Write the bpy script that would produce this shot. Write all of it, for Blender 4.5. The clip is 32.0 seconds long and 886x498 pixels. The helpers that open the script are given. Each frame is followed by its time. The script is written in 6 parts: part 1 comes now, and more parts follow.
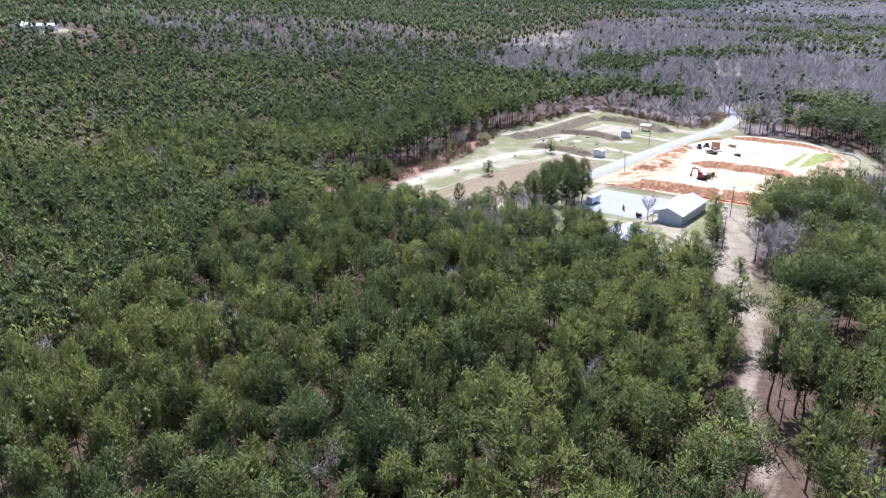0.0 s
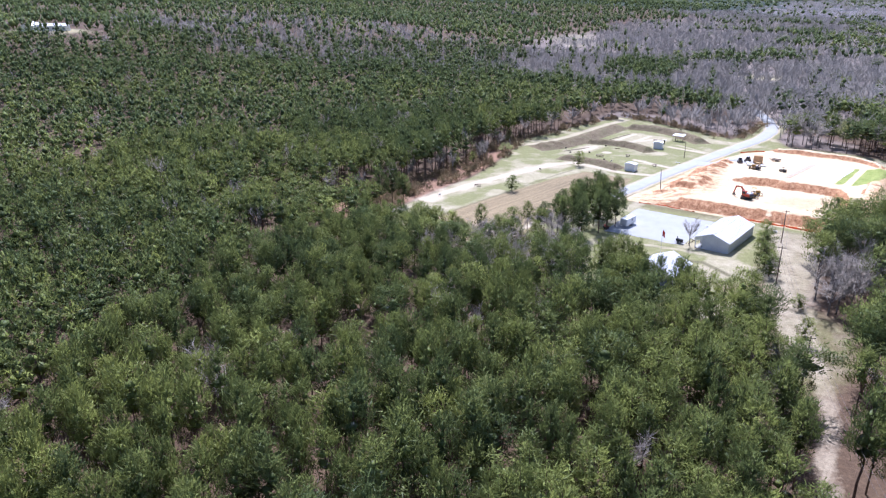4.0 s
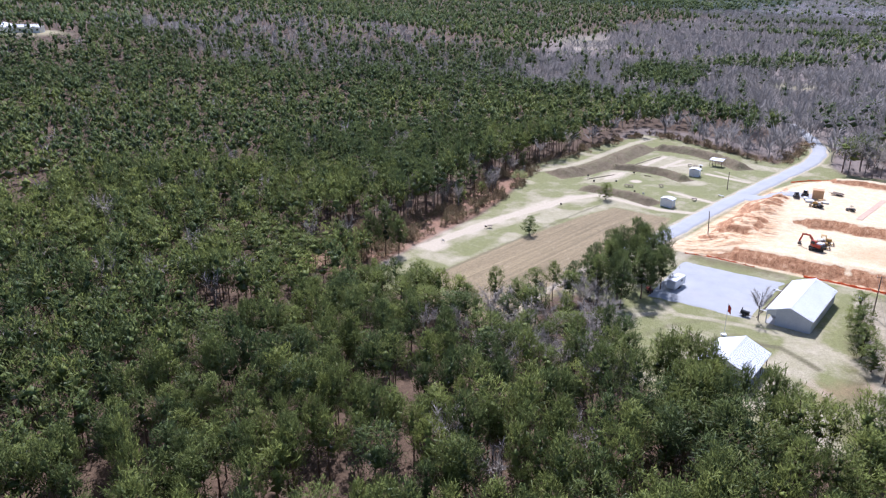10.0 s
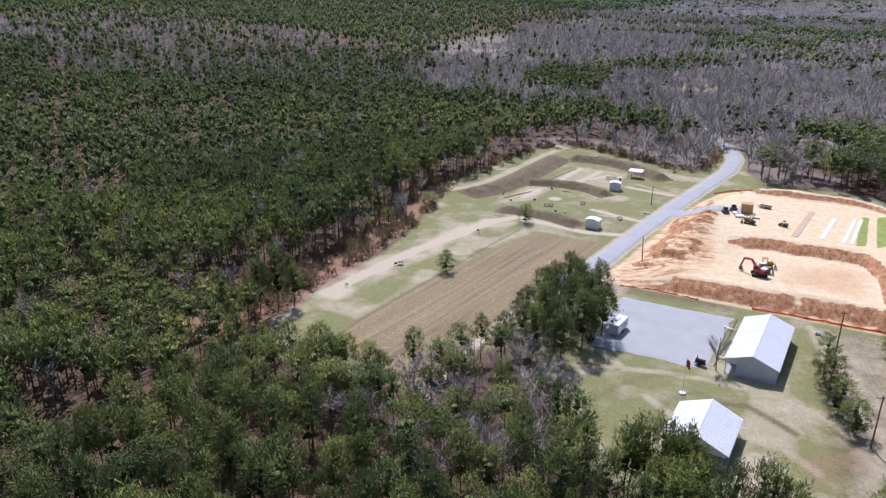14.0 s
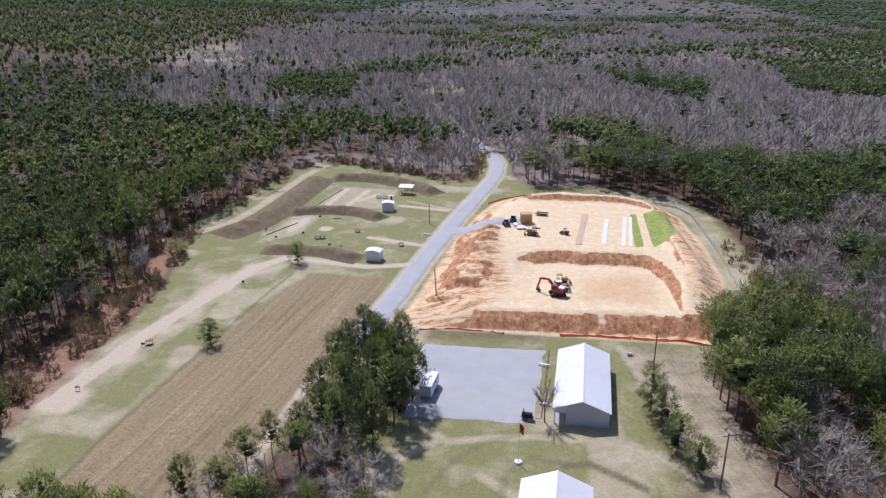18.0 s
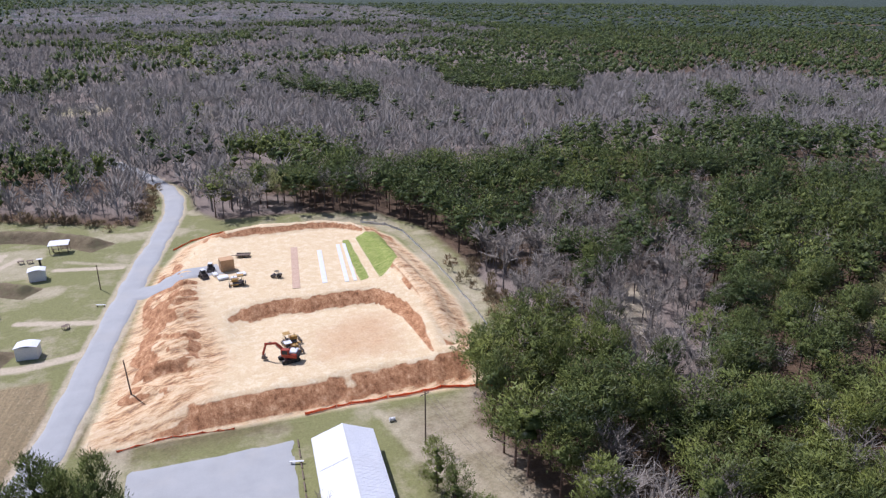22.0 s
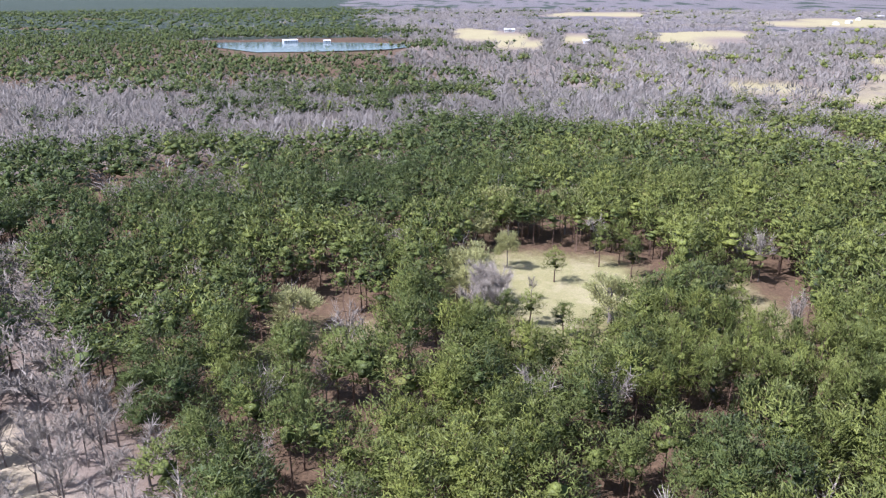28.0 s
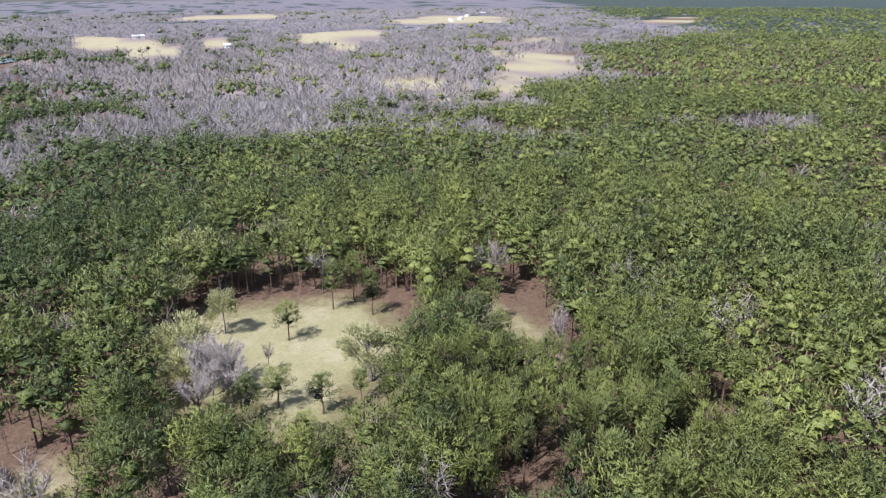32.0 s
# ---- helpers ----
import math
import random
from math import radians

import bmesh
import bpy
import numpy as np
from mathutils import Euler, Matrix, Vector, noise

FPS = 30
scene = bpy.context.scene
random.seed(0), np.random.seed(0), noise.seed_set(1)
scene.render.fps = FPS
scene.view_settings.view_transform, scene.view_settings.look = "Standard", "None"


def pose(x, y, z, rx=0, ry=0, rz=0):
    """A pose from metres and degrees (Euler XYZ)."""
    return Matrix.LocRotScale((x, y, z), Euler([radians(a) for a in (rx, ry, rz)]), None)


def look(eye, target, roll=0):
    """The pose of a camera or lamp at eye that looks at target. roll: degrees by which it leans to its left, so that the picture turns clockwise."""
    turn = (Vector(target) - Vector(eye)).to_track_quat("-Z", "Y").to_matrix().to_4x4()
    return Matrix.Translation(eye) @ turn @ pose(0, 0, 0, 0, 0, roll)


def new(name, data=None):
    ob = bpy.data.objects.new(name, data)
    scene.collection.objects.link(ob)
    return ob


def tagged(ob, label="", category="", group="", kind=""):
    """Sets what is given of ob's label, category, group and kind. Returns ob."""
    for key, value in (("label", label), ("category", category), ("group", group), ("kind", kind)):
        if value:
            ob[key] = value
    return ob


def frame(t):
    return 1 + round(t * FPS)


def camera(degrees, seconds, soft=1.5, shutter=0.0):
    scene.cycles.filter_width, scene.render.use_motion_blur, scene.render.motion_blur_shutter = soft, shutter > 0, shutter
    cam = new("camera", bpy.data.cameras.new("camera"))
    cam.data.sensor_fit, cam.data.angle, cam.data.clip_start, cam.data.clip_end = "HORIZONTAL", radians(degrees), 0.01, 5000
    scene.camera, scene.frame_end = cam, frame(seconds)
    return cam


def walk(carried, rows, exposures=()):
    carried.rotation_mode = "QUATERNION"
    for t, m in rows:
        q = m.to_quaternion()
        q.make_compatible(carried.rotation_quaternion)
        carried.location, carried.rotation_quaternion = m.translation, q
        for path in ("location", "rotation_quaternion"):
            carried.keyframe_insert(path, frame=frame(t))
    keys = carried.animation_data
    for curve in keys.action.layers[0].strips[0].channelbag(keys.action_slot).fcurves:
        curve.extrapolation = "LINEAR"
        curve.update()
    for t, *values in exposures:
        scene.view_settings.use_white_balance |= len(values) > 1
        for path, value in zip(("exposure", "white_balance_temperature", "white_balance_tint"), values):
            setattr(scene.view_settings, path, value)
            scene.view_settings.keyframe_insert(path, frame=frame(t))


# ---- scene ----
cam = camera(63.16, 32.0, soft=1.3)
# seconds, x, y, z, tilt below the horizon, heading clockwise from north, roll
PATH = [
    (0.0, 69.84, -112.57, 69.98, 20.58, -32.91, -0.20),
    (0.5, 68.85, -110.83, 69.96, 20.57, -33.22, -0.18),
    (1.0, 67.68, -109.00, 69.93, 20.56, -33.45, -0.17),
    (1.5, 66.29, -107.05, 69.91, 20.56, -33.64, -0.18),
    (2.0, 64.80, -104.94, 69.90, 20.56, -33.82, -0.17),
    (2.5, 63.21, -102.69, 69.91, 20.58, -33.97, -0.17),
    (3.0, 61.46, -100.29, 69.98, 20.60, -34.12, -0.19),
    (3.5, 59.64, -97.78, 70.10, 20.61, -34.25, -0.16),
    (5.5, 51.60, -87.57, 71.11, 20.69, -34.66, -0.10),
    (6.0, 49.55, -84.44, 71.32, 20.71, -34.76, -0.07),
    (6.5, 47.52, -81.34, 71.48, 20.71, -34.85, -0.06),
    (7.0, 45.50, -78.27, 71.57, 20.69, -34.94, -0.05),
    (7.5, 43.44, -75.28, 71.57, 20.68, -35.00, -0.07),
    (8.0, 41.36, -72.23, 71.55, 20.68, -35.06, -0.06),
    (8.5, 39.28, -68.99, 71.54, 20.69, -35.15, -0.04),
    (9.0, 36.94, -65.56, 71.54, 20.73, -35.21, -0.01),
    (9.5, 34.32, -62.10, 71.57, 20.76, -35.18, 0.01),
    (10.0, 31.73, -58.74, 71.60, 20.84, -34.46, 0.05),
    (10.5, 29.44, -55.50, 71.61, 20.85, -34.09, 0.09),
    (11.0, 27.19, -52.31, 71.61, 20.86, -33.50, 0.12),
    (11.5, 24.96, -49.09, 71.58, 20.88, -32.73, 0.17),
    (12.0, 22.80, -45.89, 71.51, 20.87, -31.90, 0.20),
    (12.5, 20.76, -42.70, 71.43, 20.86, -31.09, 0.16),
    (13.0, 18.78, -39.44, 71.36, 20.86, -29.59, 0.20),
    (13.5, 16.81, -36.31, 71.24, 20.83, -27.85, 0.19),
    (15.5, 9.53, -24.04, 71.01, 20.71, -21.57, 0.07),
    (16.0, 7.94, -20.69, 71.06, 20.72, -18.96, 0.05),
    (16.5, 6.36, -17.35, 71.11, 20.71, -15.75, 0.02),
    (17.0, 4.88, -14.01, 71.16, 20.67, -12.57, -0.05),
    (17.5, 3.53, -10.56, 71.20, 20.66, -9.42, -0.11),
    (18.0, 2.27, -7.03, 71.25, 20.61, -6.27, -0.19),
    (18.5, 1.11, -3.48, 71.32, 20.58, -3.14, -0.28),
    (19.0, 0.00, 0.00, 71.34, 20.57, -0.00, -0.27),
    (19.5, -0.98, 3.57, 71.28, 20.53, 3.21, -0.23),
    (20.0, -1.80, 7.33, 71.14, 20.51, 6.55, -0.17),
    (20.5, -2.46, 11.11, 70.98, 20.47, 9.99, -0.03),
    (21.0, -2.83, 15.05, 70.79, 20.44, 13.38, -0.03),
    (21.5, -2.99, 19.07, 70.54, 20.41, 16.85, -0.00),
    (22.0, -2.94, 22.95, 70.22, 20.33, 20.37, -0.04),
    (22.5, -2.62, 27.04, 69.85, 20.31, 24.28, -0.10),
    (23.0, -2.05, 31.13, 69.43, 20.24, 28.29, -0.10),
    (23.5, -1.31, 35.21, 68.97, 20.14, 32.31, -0.09),
    (24.0, -0.42, 39.35, 68.58, 20.06, 36.35, -0.05),
    (24.5, 0.74, 43.33, 68.24, 19.99, 40.47, -0.14),
    (26.5, 8.04, 58.84, 68.28, 20.08, 61.10, 0.12),
    (27.0, 10.95, 62.17, 68.07, 20.06, 66.89, 0.11),
    (27.5, 14.02, 65.25, 67.82, 20.01, 72.54, 0.07),
    (28.0, 17.33, 67.97, 67.63, 19.98, 77.87, 0.03),
    (28.5, 20.75, 70.51, 67.51, 19.97, 82.01, -0.04),
    (29.0, 24.21, 72.78, 67.44, 19.94, 85.57, -0.03),
    (29.5, 27.94, 74.74, 67.36, 19.94, 89.36, -0.07),
    (30.0, 31.82, 76.38, 67.31, 19.94, 93.02, -0.12),
    (30.5, 35.77, 77.72, 67.28, 19.94, 94.46, -0.12),
    (31.0, 39.58, 78.65, 67.29, 19.94, 95.77, -0.12),
    (31.5, 43.21, 79.19, 67.24, 19.94, 101.30, -0.23),
    (32.0, 46.74, 79.87, 67.20, 19.93, 105.24, -0.38),
]
walk(cam, [(t, pose(x, y, z, 90 - tilt, 0, -head) @ pose(0, 0, 0, 0, 0, roll)) for t, x, y, z, tilt, head, roll in PATH],
     exposures=[(0, 0.59, 5300, 25), (6, 0.53, 5300, 25), (10, 0.30, 5380, 24), (13, -0.03, 5550, 24), (16, -0.12, 5650, 23), (19, -0.24, 5650, 23), (22, -0.16, 5650, 23), (24, 0.13, 5600, 23), (26.5, 0.72, 5650, 23), (28, 0.74, 5650, 23), (32, 0.53, 5650, 23)])  # LIGHT

# ---- light ----
SUN_ELEV, SUN_AZ = 54.0, -32.0      # degrees; azimuth clockwise from +y
world = bpy.data.worlds.new("sky")
scene.world = world
world.use_nodes = True
wn = world.node_tree
sky = wn.nodes.new("ShaderNodeTexSky")
sky.sky_type, sky.sun_disc = "NISHITA", False
sky.sun_elevation, sky.sun_rotation = radians(SUN_ELEV), radians(SUN_AZ)
sky.air_density, sky.dust_density = 1.0, 1.5
wn.links.new(sky.outputs[0], wn.nodes["Background"].inputs[0])
wn.nodes["Background"].inputs[1].default_value = 0.11
sun = new("sun", bpy.data.lights.new("sun", "SUN"))
sun.data.energy, sun.data.angle, sun.data.color = 5.0, radians(0.5), (1.0, 0.97, 0.92)
sa, se = radians(SUN_AZ), radians(SUN_ELEV)
sun.matrix_world = look((math.sin(sa) * math.cos(se) * 300, math.cos(sa) * math.cos(se) * 300 + 100, math.sin(se) * 300), (0, 100, 0))
scene.view_settings.exposure = 0.0


# ---- materials ----
def material(name, rough=0.9, metal=0.0):
    m = bpy.data.materials.new(name)
    m.use_nodes = True
    b = m.node_tree.nodes["Principled BSDF"]
    b.inputs["Roughness"].default_value, b.inputs["Metallic"].default_value = rough, metal
    b.inputs["Specular IOR Level"].default_value = 0.3
    return m, m.node_tree, b


def node(nt, kind, **kw):
    n = nt.nodes.new(kind)
    for k, v in kw.items():
        n.inputs[k].default_value = v
    return n


def coords(nt):
    return nt.nodes.new("ShaderNodeNewGeometry").outputs["Position"]


def noise_tex(nt, scale, detail=4.0, rough=0.6, stretch=None):
    n = node(nt, "ShaderNodeTexNoise", Scale=scale, Detail=detail, Roughness=rough)
    src = coords(nt)
    if stretch:
        mp = nt.nodes.new("ShaderNodeMapping")
        mp.vector_type = "TEXTURE"
        mp.inputs["Scale"].default_value = [1 / v for v in stretch[:3]]
        mp.inputs["Rotation"].default_value = (0, 0, stretch[3] if len(stretch) > 3 else 0)
        nt.links.new(src, mp.inputs[0])
        src = mp.outputs[0]
    nt.links.new(src, n.inputs["Vector"])
    return n.outputs["Fac"]


def ramp(nt, fac, stops):
    r = nt.nodes.new("ShaderNodeValToRGB")
    e = r.color_ramp.elements
    while len(e) < len(stops):
        e.new(0.5)
    for el, (p, c) in zip(e, stops):
        el.position, el.color = p, (*c, 1) if len(c) == 3 else c
    nt.links.new(fac, r.inputs[0])
    return r.outputs[0]


def mix(nt, fac, a, b, mode="MIX"):
    n = nt.nodes.new("ShaderNodeMix")
    n.data_type, n.blend_type = "RGBA", mode
    for sock, v in ((n.inputs[0], fac), (n.inputs[6], a), (n.inputs[7], b)):
        if isinstance(v, bpy.types.NodeSocket):
            nt.links.new(v, sock)
        elif isinstance(v, tuple):
            sock.default_value = (*v, 1)
        else:
            sock.default_value = v
    return n.outputs[2]


def calc(nt, op, a, b=0.0, clamp=False):
    n = nt.nodes.new("ShaderNodeMath")
    n.operation, n.use_clamp = op, clamp
    for sock, v in zip(n.inputs, (a, b)):
        if isinstance(v, bpy.types.NodeSocket):
            nt.links.new(v, sock)
        else:
            sock.default_value = v
    return n.outputs[0]


def bump(nt, bsdf, height, strength=0.4, dist=0.1):
    b = node(nt, "ShaderNodeBump", Strength=strength, Distance=dist)
    nt.links.new(height, b.inputs["Height"])
    nt.links.new(b.outputs[0], bsdf.inputs["Normal"])


def attribute(nt, name):
    n = nt.nodes.new("ShaderNodeAttribute")
    n.attribute_name = name
    return n.outputs["Fac"]


def surface(name, dark, light, scale=2.0, rough=0.9, metal=0.0, grain=25.0, relief=0.3, dist=0.05, dirt=None, stretch=None):
    """Two-scale mottled surface: broad stains, fine grain, relief."""
    m, nt, b = material(name, rough, metal)
    big, fine = noise_tex(nt, scale, 5, 0.65, stretch), noise_tex(nt, grain, 3, 0.7)
    c = ramp(nt, big, [(0.3, dark), (0.72, light)])
    c = mix(nt, 0.35, c, ramp(nt, fine, [(0.25, tuple(v * 0.6 for v in dark)), (0.8, tuple(min(1, v * 1.15) for v in light))]))
    if dirt:
        c = mix(nt, ramp(nt, noise_tex(nt, scale * 0.4, 6, 0.7), [(0.5, (0, 0, 0)), (0.75, (0.7, 0.7, 0.7))]), c, dirt)
    nt.links.new(c, b.inputs["Base Color"])
    bump(nt, b, fine, relief, dist)
    return m


def foliage(name, dark, light, dry, through_=0.35, even=0.55):
    """Leaf or needle material: varies by tuft and by tint (plant tone, painted stand shade)."""
    m, nt, b = material(name, 0.75)
    nt.nodes.remove(b)
    isl = nt.nodes.new("ShaderNodeNewGeometry").outputs["Random Per Island"]
    tint = attribute(nt, "tint")
    c = mix(nt, tint, dark, light)
    c = mix(nt, ramp(nt, isl, [(0.0, (0, 0, 0)), (1.0, (0.16, 0.16, 0.16))]), c, tuple(v * 1.3 for v in light))
    c = mix(nt, ramp(nt, isl, [(0.93, (0, 0, 0)), (1.0, (0.4, 0.4, 0.4))]), c, dry)
    c = mix(nt, 0.6, c, ramp(nt, noise_tex(nt, 2.6, 3, 0.7, (1.3, 1.3, 0.6)), [(0.32, (0.12, 0.12, 0.12)), (0.5, (0.5, 0.5, 0.5)), (0.68, (0.88, 0.88, 0.88))]), "OVERLAY")
    d, t = nt.nodes.new("ShaderNodeBsdfDiffuse"), nt.nodes.new("ShaderNodeBsdfTranslucent")
    bn = node(nt, "ShaderNodeBump", Strength=0.9, Distance=0.25)
    nt.links.new(noise_tex(nt, 3.2, 3, 0.75), bn.inputs["Height"]), nt.links.new(bn.outputs[0], d.inputs["Normal"])
    soft = nt.nodes.new("ShaderNodeVectorMath")          # needles face every way: they shade as the crown swells, more than as each tuft lies
    soft.operation = "MULTIPLY_ADD"
    soft.inputs[1].default_value = (0.28, 0.28, 0.28)
    swell = nt.nodes.new("ShaderNodeAttribute")
    swell.attribute_name = "bulge"
    lift = nt.nodes.new("ShaderNodeVectorMath")
    lift.operation = "MULTIPLY_ADD"
    lift.inputs[1].default_value, lift.inputs[2].default_value = (0.85, 0.85, 0.85), (0.0, 0.0, even)
    nt.links.new(swell.outputs["Vector"], lift.inputs[0]), nt.links.new(lift.outputs[0], soft.inputs[2])
    unit = nt.nodes.new("ShaderNodeVectorMath")
    unit.operation = "NORMALIZE"
    nt.links.new(bn.outputs[0], soft.inputs[0]), nt.links.new(soft.outputs[0], unit.inputs[0])
    nt.links.new(unit.outputs[0], d.inputs["Normal"])
    g = node(nt, "ShaderNodeBsdfGlossy", Roughness=0.55)
    g.inputs["Color"].default_value = (0.9, 0.95, 1, 1)
    nt.links.new(c, d.inputs["Color"]), nt.links.new(c, t.inputs["Color"])
    s = node(nt, "ShaderNodeMixShader", Fac=through_)
    nt.links.new(d.outputs[0], s.inputs[1]), nt.links.new(t.outputs[0], s.inputs[2])
    s2 = node(nt, "ShaderNodeMixShader", Fac=0.015)
    nt.links.new(s.outputs[0], s2.inputs[1]), nt.links.new(g.outputs[0], s2.inputs[2])
    nt.links.new(s2.outputs[0], nt.nodes["Material Output"].inputs[0])
    return m


M_NEEDLE = foliage("pine_needles", (0.079, 0.110, 0.039), (0.250, 0.280, 0.067), (0.24, 0.18, 0.08), 0.27, 0.38)
M_BUD = foliage("spring_buds", (0.38, 0.38, 0.17), (0.52, 0.52, 0.23), (0.36, 0.30, 0.18), 0.45, 0.8)
M_TWIG = foliage("bare_twigs", (0.26, 0.228, 0.19), (0.41, 0.365, 0.305), (0.28, 0.20, 0.14), 0.2, 0.8)
M_THICKET = foliage("far_twigs", (0.245, 0.225, 0.20), (0.36, 0.335, 0.30), (0.27, 0.22, 0.18), 0.25, 1.0)
M_BUSH = foliage("shrub_leaves", (0.17, 0.145, 0.075), (0.30, 0.21, 0.12), (0.34, 0.17, 0.09), 0.4, 0.8)
M_BARK = surface("pine_bark", (0.09, 0.055, 0.04), (0.22, 0.15, 0.11), 3, 0.95, grain=12)
M_GREYBARK = surface("grey_bark", (0.12, 0.10, 0.09), (0.27, 0.24, 0.21), 3, 0.95, grain=12)
M_GRAVEL = surface("grey_gravel", (0.355, 0.358, 0.345), (0.45, 0.452, 0.435), 0.22, 0.95, grain=14, relief=0.3, dirt=(0.44, 0.42, 0.375))
M_ROOF = surface("white_ribbed_metal", (0.76, 0.77, 0.78), (0.86, 0.86, 0.86), 0.6, 0.45, grain=4, relief=0.04, dirt=(0.72, 0.71, 0.69))
M_WALL = surface("pale_grey_siding", (0.52, 0.54, 0.56), (0.66, 0.67, 0.68), 0.5, 0.6, grain=6, relief=0.05)
M_TRIM = surface("white_trim", (0.68, 0.68, 0.66), (0.80, 0.80, 0.78), 2, 0.5, grain=8, relief=0.05)
M_DARK = surface("dark_opening", (0.02, 0.02, 0.02), (0.05, 0.05, 0.05), 2, 0.6)
M_BERM = surface("grassed_earth", (0.12, 0.086, 0.05), (0.27, 0.215, 0.12), 0.5, 0.97, grain=3, relief=1.0, dist=0.3, dirt=(0.21, 0.205, 0.09))
M_POLE = surface("weathered_pole", (0.13, 0.09, 0.065), (0.26, 0.20, 0.15), 3, 0.9)
M_RED = surface("red_machine_paint", (0.32, 0.035, 0.02), (0.48, 0.07, 0.035), 3, 0.45, grain=10, relief=0.05, dirt=(0.30, 0.17, 0.10))
M_YELLOW = surface("yellow_machine_paint", (0.38, 0.215, 0.05), (0.53, 0.325, 0.085), 3, 0.45, grain=10, relief=0.05, dirt=(0.33, 0.21, 0.12))
M_STEEL = surface("dusty_steel", (0.09, 0.08, 0.075), (0.24, 0.20, 0.17), 4, 0.6, 0.4)
M_RUBBER = surface("black_rubber", (0.015, 0.015, 0.015), (0.05, 0.045, 0.04), 5, 0.85)
M_GLASS = surface("tinted_glass", (0.02, 0.025, 0.03), (0.04, 0.05, 0.06), 2, 0.08)
M_ORANGE = surface("orange_mesh_fence", (0.66, 0.15, 0.05), (0.78, 0.26, 0.10), 2, 0.7)
M_TURNED = surface("turned_clay", (0.50, 0.33, 0.22), (0.64, 0.47, 0.34), 1.5, 0.95, grain=6)
M_PLY = surface("plywood_crate", (0.48, 0.27, 0.13), (0.62, 0.40, 0.21), 1.5, 0.8, grain=10)
M_WATER, _nt, _b = material("pond_water", 0.12)
_b.inputs["Base Color"].default_value = (0.12, 0.17, 0.17, 1)
_b.inputs["Specular IOR Level"].default_value = 0.5
bump(_nt, _b, noise_tex(_nt, 0.6, 3), 0.15, 0.05)


# ---- mesh helpers ----
def mesh_object(name, verts, faces, mat, tint=None, bulge=None):
    me = bpy.data.meshes.new(name)
    verts, faces = np.asarray(verts, dtype=np.float32), np.asarray(faces, dtype=np.int32)
    k = faces.shape[1]
    me.vertices.add(len(verts)), me.loops.add(faces.size), me.polygons.add(len(faces))
    me.vertices.foreach_set("co", verts.ravel())
    me.loops.foreach_set("vertex_index", faces.ravel())
    me.polygons.foreach_set("loop_start", np.arange(0, faces.size, k, dtype=np.int32))
    if tint is not None:
        me.polygons.foreach_set("use_smooth", np.ones(len(faces), bool))
    if tint is not None:
        me.attributes.new("tint", "FLOAT", "POINT").data.foreach_set("value", np.asarray(tint, dtype=np.float32))
    if bulge is not None:
        me.attributes.new("bulge", "FLOAT_VECTOR", "POINT").data.foreach_set("vector", np.asarray(bulge, dtype=np.float32).ravel())
    me.update(calc_edges=True)
    me.materials.append(mat)
    return me


def crown_bulge(v):
    """The way in which a crown swells outwards at each of its points."""
    top, low = v[:, 2].max(), v[:, 2].min()
    n = np.stack([v[:, 0], v[:, 1], (v[:, 2] - low - 0.42 * (top - low)) * 0.6], 1)
    return n / (np.linalg.norm(n, axis=1)[:, None] + 1e-6)


def part(name, bm, mat, parent=None, label=""):
    me = bpy.data.meshes.new(name)
    bm.to_mesh(me), bm.free()
    me.materials.append(mat)
    ob = new(name, me)
    if parent:
        ob.parent = parent
    if label:
        tagged(ob, label)
    return ob


def thing(name, m, label, category, group=""):
    e = new(name)
    e.empty_display_size = 0.3
    e.matrix_basis = m
    return tagged(e, label, category, group)


def box(size, at=(0, 0, 0), bevel=0.02, rot=None):
    bm = bmesh.new()
    bmesh.ops.create_cube(bm, size=1.0)
    bmesh.ops.scale(bm, vec=size, verts=bm.verts)
    if bevel:
        bmesh.ops.bevel(bm, geom=bm.edges[:], offset=bevel, segments=1, affect="EDGES")
    m = Matrix.Translation(at) @ (rot if rot else Matrix())
    bmesh.ops.transform(bm, matrix=m, verts=bm.verts)
    return bm


def rod(a, b, r0, r1=None, n=8):
    a, b = Vector(a), Vector(b)
    bm = bmesh.new()
    bmesh.ops.create_cone(bm, cap_ends=True, segments=n, radius1=r0, radius2=r0 if r1 is None else r1, depth=(b - a).length)
    q = (b - a).to_track_quat("Z", "Y").to_matrix().to_4x4()
    bmesh.ops.transform(bm, matrix=Matrix.Translation((a + b) / 2) @ q, verts=bm.verts)
    return bm


def join(*bms):
    out = bms[0]
    for b in bms[1:]:
        me = bpy.data.meshes.new("tmp")
        b.to_mesh(me), b.free()
        out.from_mesh(me)
        bpy.data.meshes.remove(me)
    return out


def prism(profile, axis_len, axis="y"):
    """A closed profile (two coordinates) drawn out along an axis, centred."""
    bm = bmesh.new()
    rows = []
    for s in (-axis_len / 2, axis_len / 2):
        rows.append([bm.verts.new((p[0], s, p[1]) if axis == "y" else (s, p[0], p[1])) for p in profile])
    n = len(profile)
    for i in range(n):
        bm.faces.new((rows[0][i], rows[0][(i + 1) % n], rows[1][(i + 1) % n], rows[1][i]))
    bm.faces.new(rows[0]), bm.faces.new(rows[1][::-1])
    bmesh.ops.recalc_face_normals(bm, faces=bm.faces[:])
    return bm


